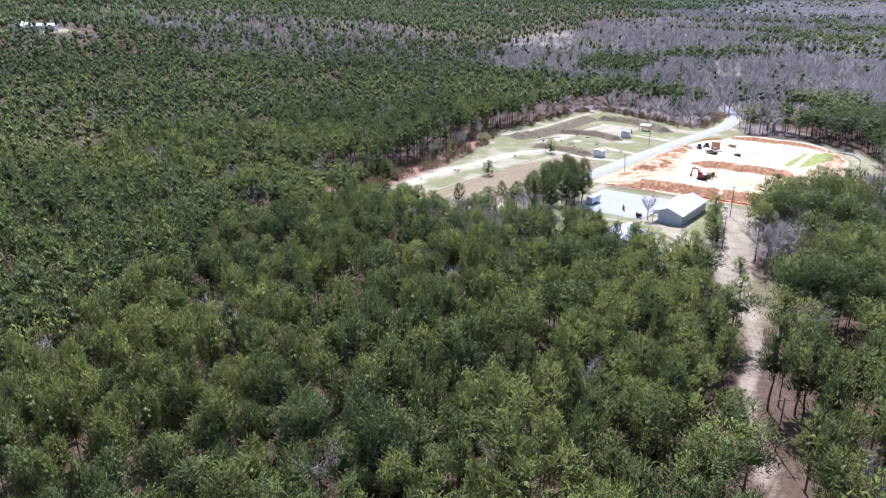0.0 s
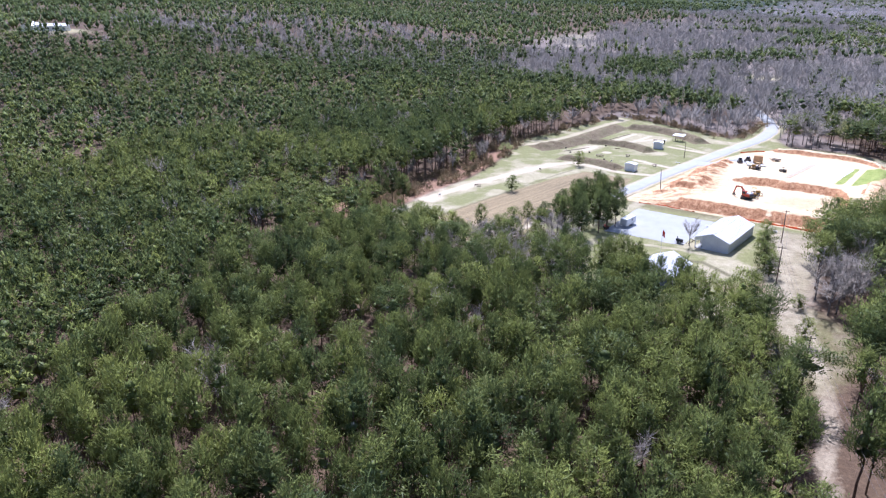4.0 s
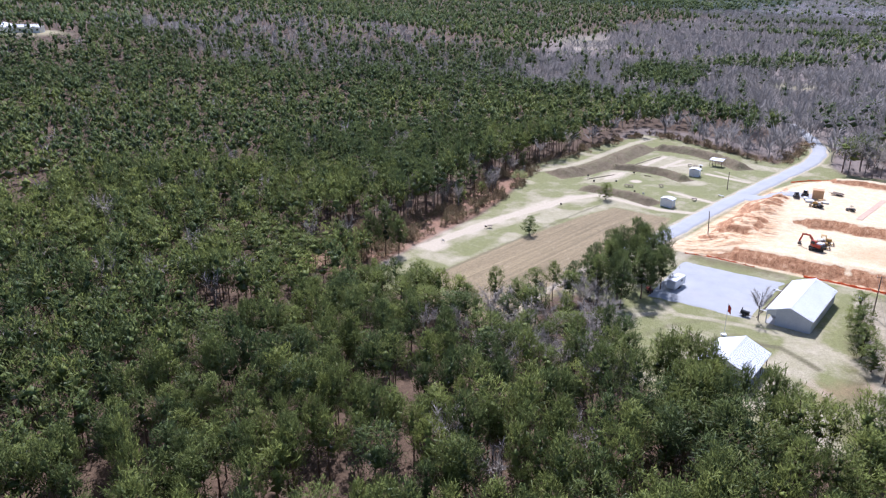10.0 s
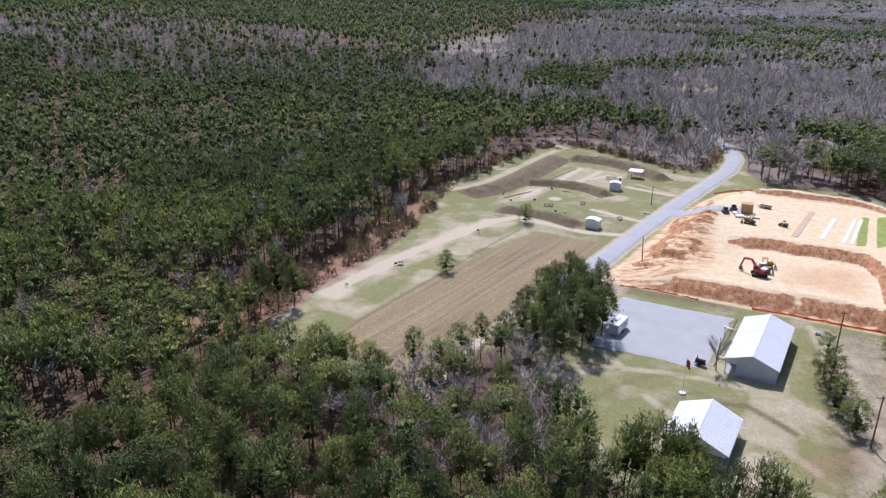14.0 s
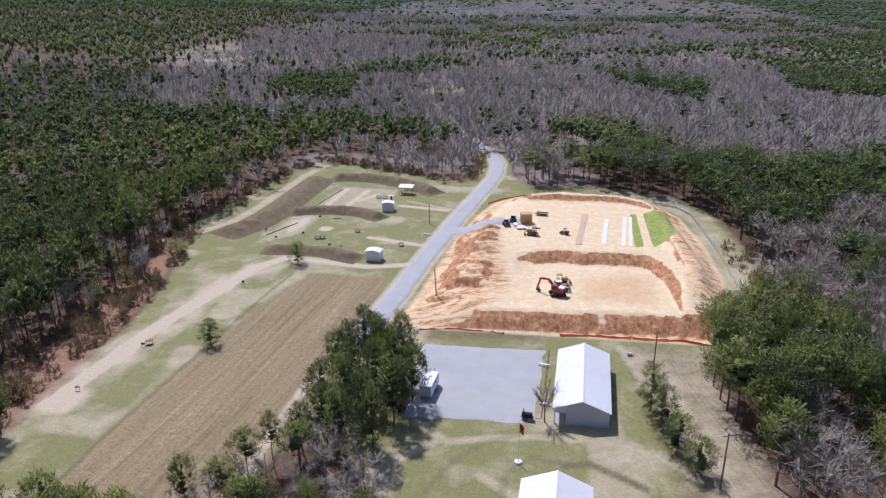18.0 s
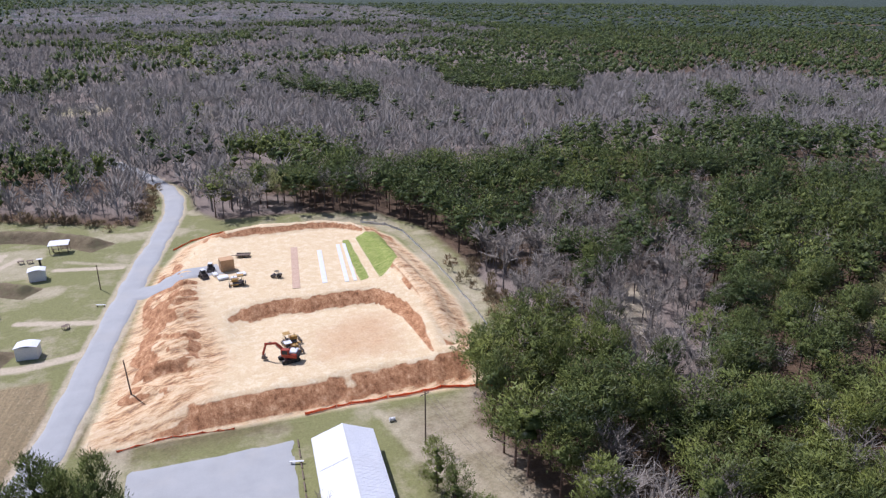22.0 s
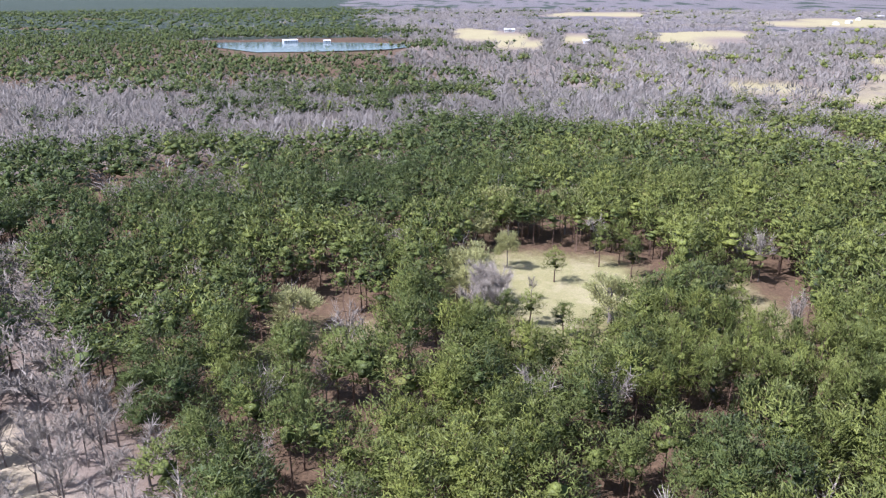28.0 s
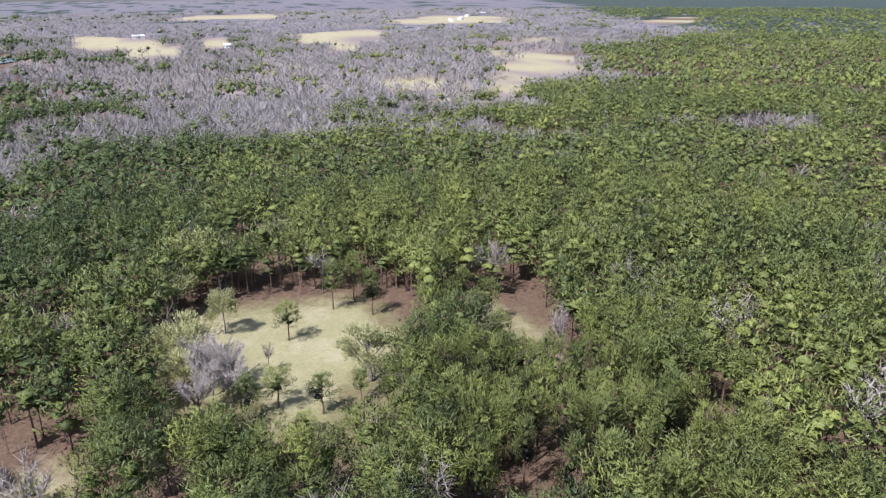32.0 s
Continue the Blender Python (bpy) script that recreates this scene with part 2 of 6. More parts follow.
# ---- plan: smooth noise, masks and the lie of the land ----
def value_noise(x, y, size, seed=0):
    """Smooth noise from 0 to 1 on a lattice of that size."""
    u, v = np.asarray(x) / size, np.asarray(y) / size
    i, j = np.floor(u), np.floor(v)
    fu, fv = u - i, v - j
    fu, fv = fu * fu * (3 - 2 * fu), fv * fv * (3 - 2 * fv)

    def h(a, b):
        s = np.sin(a * 127.1 + b * 311.7 + seed * 74.7) * 43758.5453
        return s - np.floor(s)
    return (h(i, j) * (1 - fu) + h(i + 1, j) * fu) * (1 - fv) + (h(i, j + 1) * (1 - fu) + h(i + 1, j + 1) * fu) * fv


def line_distance(x, y, pts):
    d = np.full(np.shape(x), 1e9)
    for (x0, y0), (x1, y1) in zip(pts, pts[1:]):
        ux, uy = x1 - x0, y1 - y0
        s = np.clip(((x - x0) * ux + (y - y0) * uy) / (ux * ux + uy * uy), 0, 1)
        d = np.minimum(d, np.hypot(x - x0 - s * ux, y - y0 - s * uy))
    return d


def inside(x, y, poly):
    """Signed distance: positive inside the polygon."""
    c = np.zeros(np.shape(x), bool)
    for (x0, y0), (x1, y1) in zip(poly, poly[1:] + poly[:1]):
        if y0 != y1:
            c ^= ((y0 > y) != (y1 > y)) & (x < (x1 - x0) * (y - y0) / (y1 - y0) + x0)
    d = line_distance(x, y, poly + poly[:1])
    return np.where(c, d, -d)


def step(a, b, v):
    s = np.clip((v - a) / (b - a), 0, 1)
    return s * s * (3 - 2 * s)


ROAD = [(-38, 60), (-38, 86), (-36, 107), (-31, 124), (-27.5, 140), (-25.5, 152), (-23.5, 167), (-21, 182), (-17.5, 205), (-11.5, 236), (-7, 262), (-6.5, 280), (-9, 296), (-16, 316), (-30, 345)]
STRIP = [(28, 122), (30.5, 108), (34, 86), (38, 70), (44, 56), (50, 41), (53.5, 26), (54, 14), (57, 3), (60, -5), (63, -14), (70, -40), (80, -80)]
SITE = [(-23, 133), (-20, 150), (-17, 170), (-15, 186), (-10, 212), (-5, 226), (2, 234), (16, 237), (36, 234), (46, 228), (52, 215), (54, 190), (53, 165), (50, 146), (44, 131), (20, 132)]
OPEN = [(-108, 78), (-84, 80), (-78, 64), (-58, 67), (-44, 68), (-37, 82), (-33, 90), (-24, 88), (-17, 76), (-14, 66), (0, 56), (20, 54), (34, 56), (40, 62), (42, 86), (39, 118), (42, 128), (54, 140), (62, 154), (65.5, 192), (64, 222), (54, 240), (30, 248), (6, 250), (0, 262), (-2, 290), (-8, 306), (-16, 300), (-14, 272), (-18, 252),
        (-48, 266), (-66, 276), (-82, 278), (-92, 240), (-93, 222), (-98, 200), (-101, 182), (-99, 168), (-97, 150), (-94, 122), (-97, 100)]
GLADE = [(193, 95), (202, 84), (198, 66), (184, 52), (174, 55), (161, 61), (155, 76), (162, 88), (176, 94)]
GLADE_2 = [(188, 44), (192, 32), (182, 22), (170, 26), (168, 34)]
LANE = [(104, 162), (86, 137), (75, 118), (66, 124), (82, 146), (94, 160)]
CLEARED = [[(134, 64), (138, 94), (160, 99), (195, 100), (206, 84), (202, 62), (184, 46), (158, 54)], [(148, 30), (150, 42), (186, 46), (194, 32), (182, 20), (160, 22)], [(136, 106), (142, 119), (156, 124), (153, 112)], LANE, [(41, 34), (46, 30), (53, 36), (56, 50), (52, 68), (41, 77), (36, 64)], [(126, 120), (148, 121), (149, 131), (126, 133)]]
GLADE_3 = [(158, 122), (150, 126), (140, 112), (146, 106), (152, 112)]
HILLTOP = [(-345, 690), (-300, 640), (-258, 640), (-275, 720), (-340, 850), (-370, 860)]
FIELDS = [[(520, -22), (556, -50), (592, -112), (560, -112), (530, -64), (498, -40)], [(590, -110), (700, -138), (735, -195), (612, -150)], [(745, -165), (840, -200), (965, -300), (950, -368), (840, -306), (733, -196)],
          [(1450, 374), (1562, 352), (1437, 216), (1252, 189), (1225, 290)], [(1205, 246), (1277, 163), (1110, 150), (1075, 221)], [(1500, -10), (1610, -210), (1340, -180), (1300, -22)],
          [(1232, -50), (1285, -118), (1115, -92), (1095, -40)], [(1978, -295), (2380, -537), (2167, -710), (1840, -575), (1780, -300)], [(1060, -255), (1275, -478), (1145, -420), (975, -240)], [(731, -36), (716, -122), (655, -112), (640, -38)],
          [(1740, -880), (2000, -1225), (1660, -1010), (1530, -810)], [(1470, 148), (1465, 86), (1212, 93), (1240, 138)],
          [(-585, 205), (-560, 190), (-515, 205), (-505, 235), (-540, 250), (-580, 240)], [(-70, 470), (-40, 480), (-35, 520), (-80, 510)], [(10, 440), (22, 445), (25, 470), (8, 470)], [(2200, 300), (2700, 200), (2700, -100), (2200, 0)]]
LAKE = [(905, 505), (935, 430), (985, 355), (1030, 335), (1085, 345), (1100, 420), (1085, 560), (1050, 640), (985, 620)]


BARE_WOODS = [[(-90, 262), (-60, 284), (-16, 262), (-14, 292), (-40, 286), (-88, 294)], [(0, 256), (30, 250), (30, 268), (0, 285)],
              [(-330, 650), (-250, 470), (-205, 392), (-172, 372), (-89, 368), (-49, 345), (-10, 300), (60, 292), (75, 276), (115, 262), (163, 302), (213, 290), (281, 268), (308, 240), (386, 188), (430, 150), (407, 118), (480, 128), (550, 165),
               (430, 280), (380, 400), (420, 700), (700, 2600), (-250, 2600), (-330, 1000)],
              [(400, 40), (407, 118), (480, 128), (620, 180), (900, 290), (1450, 470), (4000, 1500), (6000, 1500), (6000, -2200), (1200, -720), (970, -367), (646, -250), (518, -105), (470, -20)],
              [(386, 30), (425, 5), (375, -75), (322, -62)], [(383, -116), (398, -136), (345, -178), (328, -150)], [(520, -430), (640, -430), (600, -470), (520, -460)], [(620, -330), (700, -310), (690, -350)],
              [(96, 165), (112, 190), (100, 215), (80, 175)], [(290, 250), (342, 177), (417, 210), (540, 364), (581, 530), (470, 573), (401, 524), (328, 358)]]
MIXED = [[(53, 159), (61, 186), (83, 187), (78, 167), (91, 152), (108, 164), (137, 193), (160, 216), (168, 212), (145, 186), (111, 157), (99, 135), (82, 114), (74, 102), (67, 109), (79, 129), (68, 137), (57, 143)], [(-36, 50), (-14, 62), (2, 55), (0, 42), (-28, 38)], [(-640, 300), (-400, 262), (-215, 345), (-205, 400), (-260, 500), (-420, 540), (-620, 520)], [(460, 480), (640, 420), (640, 230), (600, 170), (470, 260)], [(-44, 62), (-38, 84), (-32, 92), (-22, 90), (-12, 64), (-24, 56)]]
PINE_ISLES = [[(62, 228), (86, 232), (118, 218), (230, 186), (282, 226), (282, 266), (213, 288), (163, 300), (115, 260), (75, 272)], [(12, 268), (55, 256), (66, 290), (40, 330), (8, 320)], [(355, 262), (372, 240), (480, 146), (498, 178), (430, 226)],
              [(178, 432), (239, 418), (300, 492), (443, 562), (613, 818), (529, 1145), (284, 840), (187, 608)], [(256, 336), (287, 325), (330, 377), (318, 409)], [(70, 488), (121, 475), (110, 420), (84, 420)], [(-175, 490), (-120, 520), (-92, 395), (-145, 395)], [(640, 420), (900, 300), (1300, 420), (1300, 1200), (640, 1200)]]


def land(x, y):
    """The lie of the land away from the earthworks."""
    x, y = np.asarray(x, float), np.asarray(y, float)
    z = 0.055 * np.clip(-140 - x, 0, 620) * step(-140, -420, x) - 0.036 * np.clip(x - 230, 0, 420)
    far = step(250, 900, np.hypot(x, y - 100))
    z = z + far * (value_noise(x, y, 420, 3) - 0.5) * (14 - 9 * step(200, 500, x)) + far * (value_noise(x, y, 150, 4) - 0.5) * 4
    hill = step(190, 45, np.hypot(x + 552, y - 220))
    z = z * (1 - hill) + 31.0 * hill
    z = np.where(inside(x, y, LAKE) > -90, z * step(20, 90, -inside(x, y, LAKE)) - 12.5 * (1 - step(20, 90, -inside(x, y, LAKE))), z)
    z = z + 0.5 * (value_noise(x, y, 23, 5) - 0.5) + step(30, 120, -inside(x, y, OPEN)) * 2.0 * (value_noise(x, y, 60, 6) - 0.5)
    return z


def ground_z(x, y):
    """Land with the building site's terraces cut and filled."""
    x, y = np.asarray(x, float), np.asarray(y, float)
    z = land(x, y)
    s = inside(x, y, SITE)
    rill = (value_noise(x, y * 0.15, 1.7, 7) - 0.5) * 1.5 + (value_noise(x, y, 7, 8) - 0.5) * 2.2 + (value_noise(x, y, 19, 14) - 0.5) * 2.0
    ease = step(-20, -2, x)                       # the bank runs out towards the road
    low = 2.3 - 0.045 * (y - 139)
    zf = (low + 0.5) * np.clip((y - 132.6 - rill * 0.5 - 0.9 * value_noise(x, y * 0.2, 1.9, 15)) / 5.6, 0, 1) ** 0.75 * (0.25 + 0.75 * ease)
    top = 3.7 - 0.03 * (y - 177)
    midline = 170.5 + rill * 0.7 + np.where(x > 30, (x - 30) * -0.35, 0)
    lip = np.clip((y - midline + 2.0 - 1.2 * value_noise(x, y * 0.3, 2.3, 16)) / 4.6, 0, 1) ** 0.75
    cut = step(0, 7, x + rill)                    # sharp bank in the east, a long ramp in the west
    up = lip * cut + step(150, 182, y) * (1 - cut)
    zt = zf * (1 - up) + top * up
    east = step(35.5, 40, x + rill * 0.7 - 0.05 * (170 - y)) * step(135, 142, y) * step(182, 170, y)
    zt = zt * (1 - east) + 3.9 * east
    back = step(221.5, 226.5, y + rill * 0.8 + np.maximum(0, x - 36) * 0.8) * step(-8, 12, x)
    zt = zt + back * 1.9
    heap = 0.9 * step(6, 0, np.abs(x + 13)) * (value_noise(x, y, 5, 11)) * step(140, 150, y) * step(205, 190, y)
    west = step(-1, -7, x) * step(-22, -17, x) * step(138, 146, y) * step(212, 200, y)
    zt = zt + west * (3.2 * np.abs(value_noise(x * 0.45 + y * 0.12, y, 3.4, 12) - 0.5) + 1.3 * np.abs(value_noise(x * 0.5 + y * 0.2, y, 1.7, 17) - 0.5) + 0.9 * step(150.0, 152.2, y + rill * 0.6) * step(-3, -6, x) * step(170, 160, y))
    berm_e = step(40, 43, x) * step(54, 51, x) * step(142, 150, y) * step(222, 212, y)
    zt = zt + berm_e * (1.1 * np.abs(value_noise(x, y * 0.14 + x * 0.3, 2.1, 13) - 0.5) + 0.7 * step(43, 45, x + rill * 0.5) * step(50, 47, x))
    zt = zt + heap + 0.12 * (value_noise(x, y, 2.2, 9) - 0.5)
    k = step(-2.0, 9.0, s + rill * 0.6)
    k = np.where(y < 141, step(-1.5, 0.2, s), k)
    return z * (1 - k) + zt * k


def at_ground(x, y):
    return float(ground_z(np.array([float(x)]), np.array([float(y)]))[0])


# one sheet of ground to the horizon, finer round the site
def lines(lo, hi, fine, reach):
    a = list(np.arange(lo, hi + 1e-6, fine))
    s, up, down = fine, a[-1], a[0]
    while up < reach or down > -reach:
        s = min(s * 1.14, 260)
        up, down = up + s, down - s
        a.append(up), a.insert(0, down)
    return np.array(a)


gx, gy = lines(-104, 60, 0.72, 6500), lines(60, 280, 0.78, 6500)
GX, GY = np.meshgrid(gx, gy)
GZ = ground_z(GX, GY)
nx, ny = len(gx), len(gy)
ids = np.arange(nx * ny).reshape(ny, nx)
quads = np.stack([ids[:-1, :-1], ids[:-1, 1:], ids[1:, 1:], ids[1:, :-1]], -1).reshape(-1, 4)

m, nt, b = material("ground", 0.95)
wob = calc(nt, "SUBTRACT", noise_tex(nt, 0.35, 9, 0.78), 0.5)
wob2 = calc(nt, "SUBTRACT", noise_tex(nt, 0.06, 5, 0.6), 0.5)


def mask(name, soft=0.25, amp=0.9):
    v = calc(nt, "ADD", attribute(nt, name), calc(nt, "MULTIPLY", wob, amp))
    return ramp(nt, v, [(0.5 - soft, (0, 0, 0)), (0.5 + soft, (1, 1, 1))])


fine, mid = noise_tex(nt, 6, 5, 0.75), noise_tex(nt, 0.9, 5, 0.65)
litter = mix(nt, fine, (0.062, 0.039, 0.023), (0.155, 0.10, 0.06))
litter = mix(nt, ramp(nt, mid, [(0.45, (0, 0, 0)), (0.75, (0.8, 0.8, 0.8))]), litter, (0.19, 0.125, 0.074))
grass = mix(nt, noise_tex(nt, 0.9, 8, 0.8), (0.13, 0.135, 0.048), (0.31, 0.285, 0.125))
grass = mix(nt, ramp(nt, fine, [(0.3, (0, 0, 0)), (0.8, (0.5, 0.5, 0.5))]), grass, (0.19, 0.215, 0.065))
grass = mix(nt, ramp(nt, noise_tex(nt, 0.11, 5, 0.7), [(0.5, (0, 0, 0)), (0.68, (0.7, 0.7, 0.7))]), grass, (0.42, 0.36, 0.24))
straw = mix(nt, ramp(nt, noise_tex(nt, 0.62, 5, 0.75, (1.0, 0.03, 1, -0.15)), [(0.30, (0, 0, 0)), (0.70, (1, 1, 1))]), (0.18, 0.135, 0.07), (0.37, 0.28, 0.15))
straw = mix(nt, ramp(nt, noise_tex(nt, 0.9, 9, 0.85, (1.0, 0.6, 1, -0.16)), [(0.54, (0, 0, 0)), (0.66, (0.6, 0.6, 0.6))]), straw, (0.48, 0.39, 0.25))
straw = mix(nt, ramp(nt, noise_tex(nt, 1.7, 6, 0.7), [(0.38, (0.6, 0.6, 0.6)), (0.5, (0, 0, 0))]), straw, (0.13, 0.115, 0.06))
sand = mix(nt, noise_tex(nt, 1.3, 8, 0.8), (0.41, 0.335, 0.22), (0.60, 0.515, 0.375))
clay = mix(nt, noise_tex(nt, 0.25, 6, 0.65), (0.60, 0.435, 0.235), (0.74, 0.60, 0.375))
clay = mix(nt, ramp(nt, noise_tex(nt, 0.8, 8, 0.8, (0.3, 1.4, 1, 0.2)), [(0.54, (0, 0, 0)), (0.75, (0.3, 0.3, 0.3))]), clay, (0.50, 0.29, 0.15))
clay = mix(nt, ramp(nt, noise_tex(nt, 0.5, 9, 0.8), [(0.48, (0, 0, 0)), (0.62, (0.6, 0.6, 0.6))]), clay, (0.78, 0.67, 0.46))
rut = ramp(nt, noise_tex(nt, 0.55, 9, 0.8, (0.35, 1.3, 1, 0.35)), [(0.40, (0.20, 0.09, 0.045)), (0.47, (0.54, 0.31, 0.14)), (0.53, (0.69, 0.49, 0.28)), (0.68, (0.78, 0.62, 0.41))])
bank = ramp(nt, noise_tex(nt, 0.7, 10, 0.8, (1.15, 0.7, 1)), [(0.36, (0.16, 0.068, 0.028)), (0.47, (0.36, 0.17, 0.075)), (0.56, (0.50, 0.27, 0.13)), (0.68, (0.70, 0.46, 0.26))])
rust = mix(nt, noise_tex(nt, 0.8, 8, 0.8), (0.16, 0.085, 0.05), (0.42, 0.25, 0.15))
ditch = mix(nt, fine, (0.10, 0.09, 0.045), (0.20, 0.17, 0.09))
leaves = mix(nt, fine, (0.15, 0.115, 0.09), (0.30, 0.245, 0.20))
damp = mix(nt, mid, (0.48, 0.29, 0.15), (0.62, 0.40, 0.22))
meadow = mix(nt, noise_tex(nt, 0.05, 6, 0.7), (0.27, 0.235, 0.12), (0.42, 0.37, 0.21))
lush = mix(nt, ramp(nt, noise_tex(nt, 1.3, 8, 0.8, (0.4, 2.2, 1, 0.5)), [(0.4, (0, 0, 0)), (0.62, (1, 1, 1))]), (0.13, 0.20, 0.025), (0.42, 0.42, 0.13))
col = litter
for name_, c_ in (("leaves", leaves), ("grass", grass), ("straw", straw), ("sand", sand), ("meadow", meadow), ("clay", clay), ("damp", damp), ("rut", rut), ("bank", bank), ("lush", lush), ("rust", rust), ("ditch", ditch)):
    col = mix(nt, mask(name_, 0.12 if name_ in ("bank", "lush") else 0.3, 0.35 if name_ in ("bank", "lush", "clay") else 0.9), col, c_)
col = mix(nt, 0.34, col, ramp(nt, noise_tex(nt, 2.4, 7, 0.85), [(0.34, (0.16, 0.16, 0.16)), (0.5, (0.5, 0.5, 0.5)), (0.66, (0.84, 0.84, 0.84))]), "OVERLAY")
nt.links.new(col, b.inputs["Base Color"])
bump(nt, b, calc(nt, "ADD", fine, calc(nt, "MULTIPLY", mid, 2.0)), 0.6, 0.12)
me = mesh_object("ground", np.stack([GX, GY, GZ], -1).reshape(-1, 3), quads, m)
ground = tagged(new("ground", me), "red-brown pine litter, dry grass and raw clay ground", "ground", kind="structure")


def put_mask(name, value):
    me.attributes.new(name, "FLOAT", "POINT").data.foreach_set("value", np.clip(value, 0, 1).astype(np.float32).ravel())


def soft_in(poly, w=2.0):
    return step(-w, w, inside(GX, GY, poly))


MIXED_GROUND = [(56, 130), (87, 183), (112, 200), (124, 190), (103, 145), (80, 108), (60, 100)]
TRACK = [(-22, 169), (-37, 166), (-50, 168.3), (-60, 170.6), (-66, 163), (-69.5, 148), (-73, 137), (-76, 124), (-78, 111), (-80, 96)]
BENCH = [(-93, 188), (-87, 196), (-84, 212), (-82, 236), (-80, 257), (-76, 272)]
STRAW = [(-31, 159), (-50, 160), (-55, 145), (-60, 122), (-64, 100), (-66, 80), (-60, 66), (-38, 66), (-33, 108), (-29, 140)]
grass_m = soft_in(OPEN, 3) * 0.9
grass_m *= 1 - 0.85 * soft_in([(-120, 60), (-81.5, 66), (-81.5, 90), (-82, 128), (-85, 150), (-89, 168), (-112, 190), (-130, 150)], 1.5)
grass_m *= 1 - 0.45 * soft_in([(29, 60), (26, 100), (25, 128), (46, 129), (44, 60)], 4)
grass_m *= 1 - 0.5 * soft_in([(-4, 148), (-30, 141), (-20, 128), (10, 128)], 4)
put_mask("grass", np.maximum.reduce([grass_m, *[soft_in(q_, 4) * 0.5 for q_ in CLEARED], soft_in(GLADE, 3) * 0.95, soft_in(HILLTOP, 20) * 0.4]))
WEST_BANK = [(-104, 62), (-82.5, 66), (-82.5, 90), (-83, 128), (-86, 150), (-90, 168), (-93, 186), (-103, 190), (-101, 150), (-98, 110)]
put_mask("rust", np.maximum(soft_in(WEST_BANK, 1.5) * (0.58 + 0.3 * value_noise(GX, GY, 9, 93)), soft_in([(20, 77), (25, 80), (33, 86), (34, 78), (25, 68)], 4) * 0.42))
put_mask("ditch", np.maximum.reduce([step(0.9, 0.2, line_distance(GX, GY, [(-55, 160), (-57, 149), (-61, 118), (-65, 87), (-66, 70)])) * 0.6, np.maximum.reduce([step(1.5, 0.3, line_distance(GX, GY, w_)) * k_ for w_, k_ in (([(11, 87.5), (14.7, 88.3), (19, 85.7), (22.5, 83.2)], 0.8), ([(0.5, 76), (1.8, 84.6), (5.5, 89.4), (11, 88)], 0.45), ([(-12, 66), (-11, 77.7), (-7.4, 85.8), (-2.5, 92), (4, 95.5)], 0.4))]), step(1.0, 0.3, np.abs(line_distance(GX, GY, TRACK[:4]) - 3)) * 0.3]))
put_mask("straw", soft_in(STRAW, 1.5))
sand_m = step(2.3, 0.8, line_distance(GX, GY, TRACK)) * 0.85 + step(9.0, 1.5, line_distance(GX, GY, TRACK[4:]) + 7 * (value_noise(GX, GY, 6, 94) - 0.5)) * (0.38 + 0.5 * value_noise(GX, GY, 4.5, 97))
sand_m = np.maximum(sand_m, step(1.7, 0.6, line_distance(GX, GY, [(-38, 60), (-38, 86), (-36, 107), (-33, 116)])) * 0.72)
sand_m = np.maximum(sand_m, step(2.8 + 3.0 * step(40, 60, GY), 0.8 + 1.2 * step(40, 60, GY), line_distance(GX, GY, STRIP)) * (0.40 + 0.2 * value_noise(GX, GY, 5, 99)))
sand_m = np.maximum(sand_m, soft_in([(24, 128), (27, 100), (31, 66), (46, 62), (43, 92), (41, 120), (46, 131)], 3) * (0.34 + 0.2 * value_noise(GX, GY, 6, 96)))
sand_m = np.maximum(sand_m, step(3, 1, line_distance(GX, GY, BENCH)) * 0.6)
sand_m = np.maximum(sand_m, step(4.6, 3.2, line_distance(GX, GY, ROAD[3:])) * 0.7)
sand_m = np.maximum(sand_m, np.maximum(soft_in([(-66, 218), (-62, 242), (-40, 240), (-42, 216)], 2) * 0.5, soft_in([(-73, 180), (-70, 208), (-60, 208), (-62, 190)], 2) * 0.52))
for a_, b_ in (((-61.8, 218.2), (-59.3, 239.2)), ((-55.1, 217.1), (-51.5, 237.5)), ((-52, 225), (-47, 233)), ((-36.7, 220.6), (-21, 216.7)), ((-40.7, 188.3), (-24.5, 183))):
    sand_m = np.maximum(sand_m, step(1.7, 0.7, line_distance(GX, GY, [a_, b_])) * 0.9)
sand_m = np.maximum(sand_m, np.maximum(soft_in([(-67, 188), (-69, 203), (-63, 208), (-62, 198)], 1.5) * 0.8, step(3, 1.5, np.hypot(GX + 55.8, GY - 195.3)) * 0.9))
sand_m = np.maximum(sand_m, soft_in([(12, 62), (22, 60), (22, 74), (15, 77)], 2) * 0.6)
WORN = [[(-14, 97), (-8, 92), (0, 94), (8, 95), (20, 94), (30, 88)], [(-30, 78), (-18, 84), (-10, 92)], [(-2, 84), (3, 80), (12, 82), (20, 79), (26, 74)], [(24, 128), (26, 118), (30, 104), (33, 90)], [(-37, 184), (-28, 184), (-22, 182)], [(-35, 226), (-28, 222), (-18, 217)]]
sand_m = np.maximum(sand_m, soft_in(LANE, 4) * 0.55 + 0.35 * soft_in(MIXED_GROUND, 5) * value_noise(GX, GY, 7, 95))
for w_ in WORN:
    sand_m = np.maximum(sand_m, step(1.9, 0.3, line_distance(GX, GY, w_)) * 0.56)
sand_m = np.maximum(sand_m, 0.52 * step(0.62, 0.85, value_noise(GX, GY, 9, 91)) * soft_in(OPEN, 2) * (1 - soft_in(STRAW, 2)))
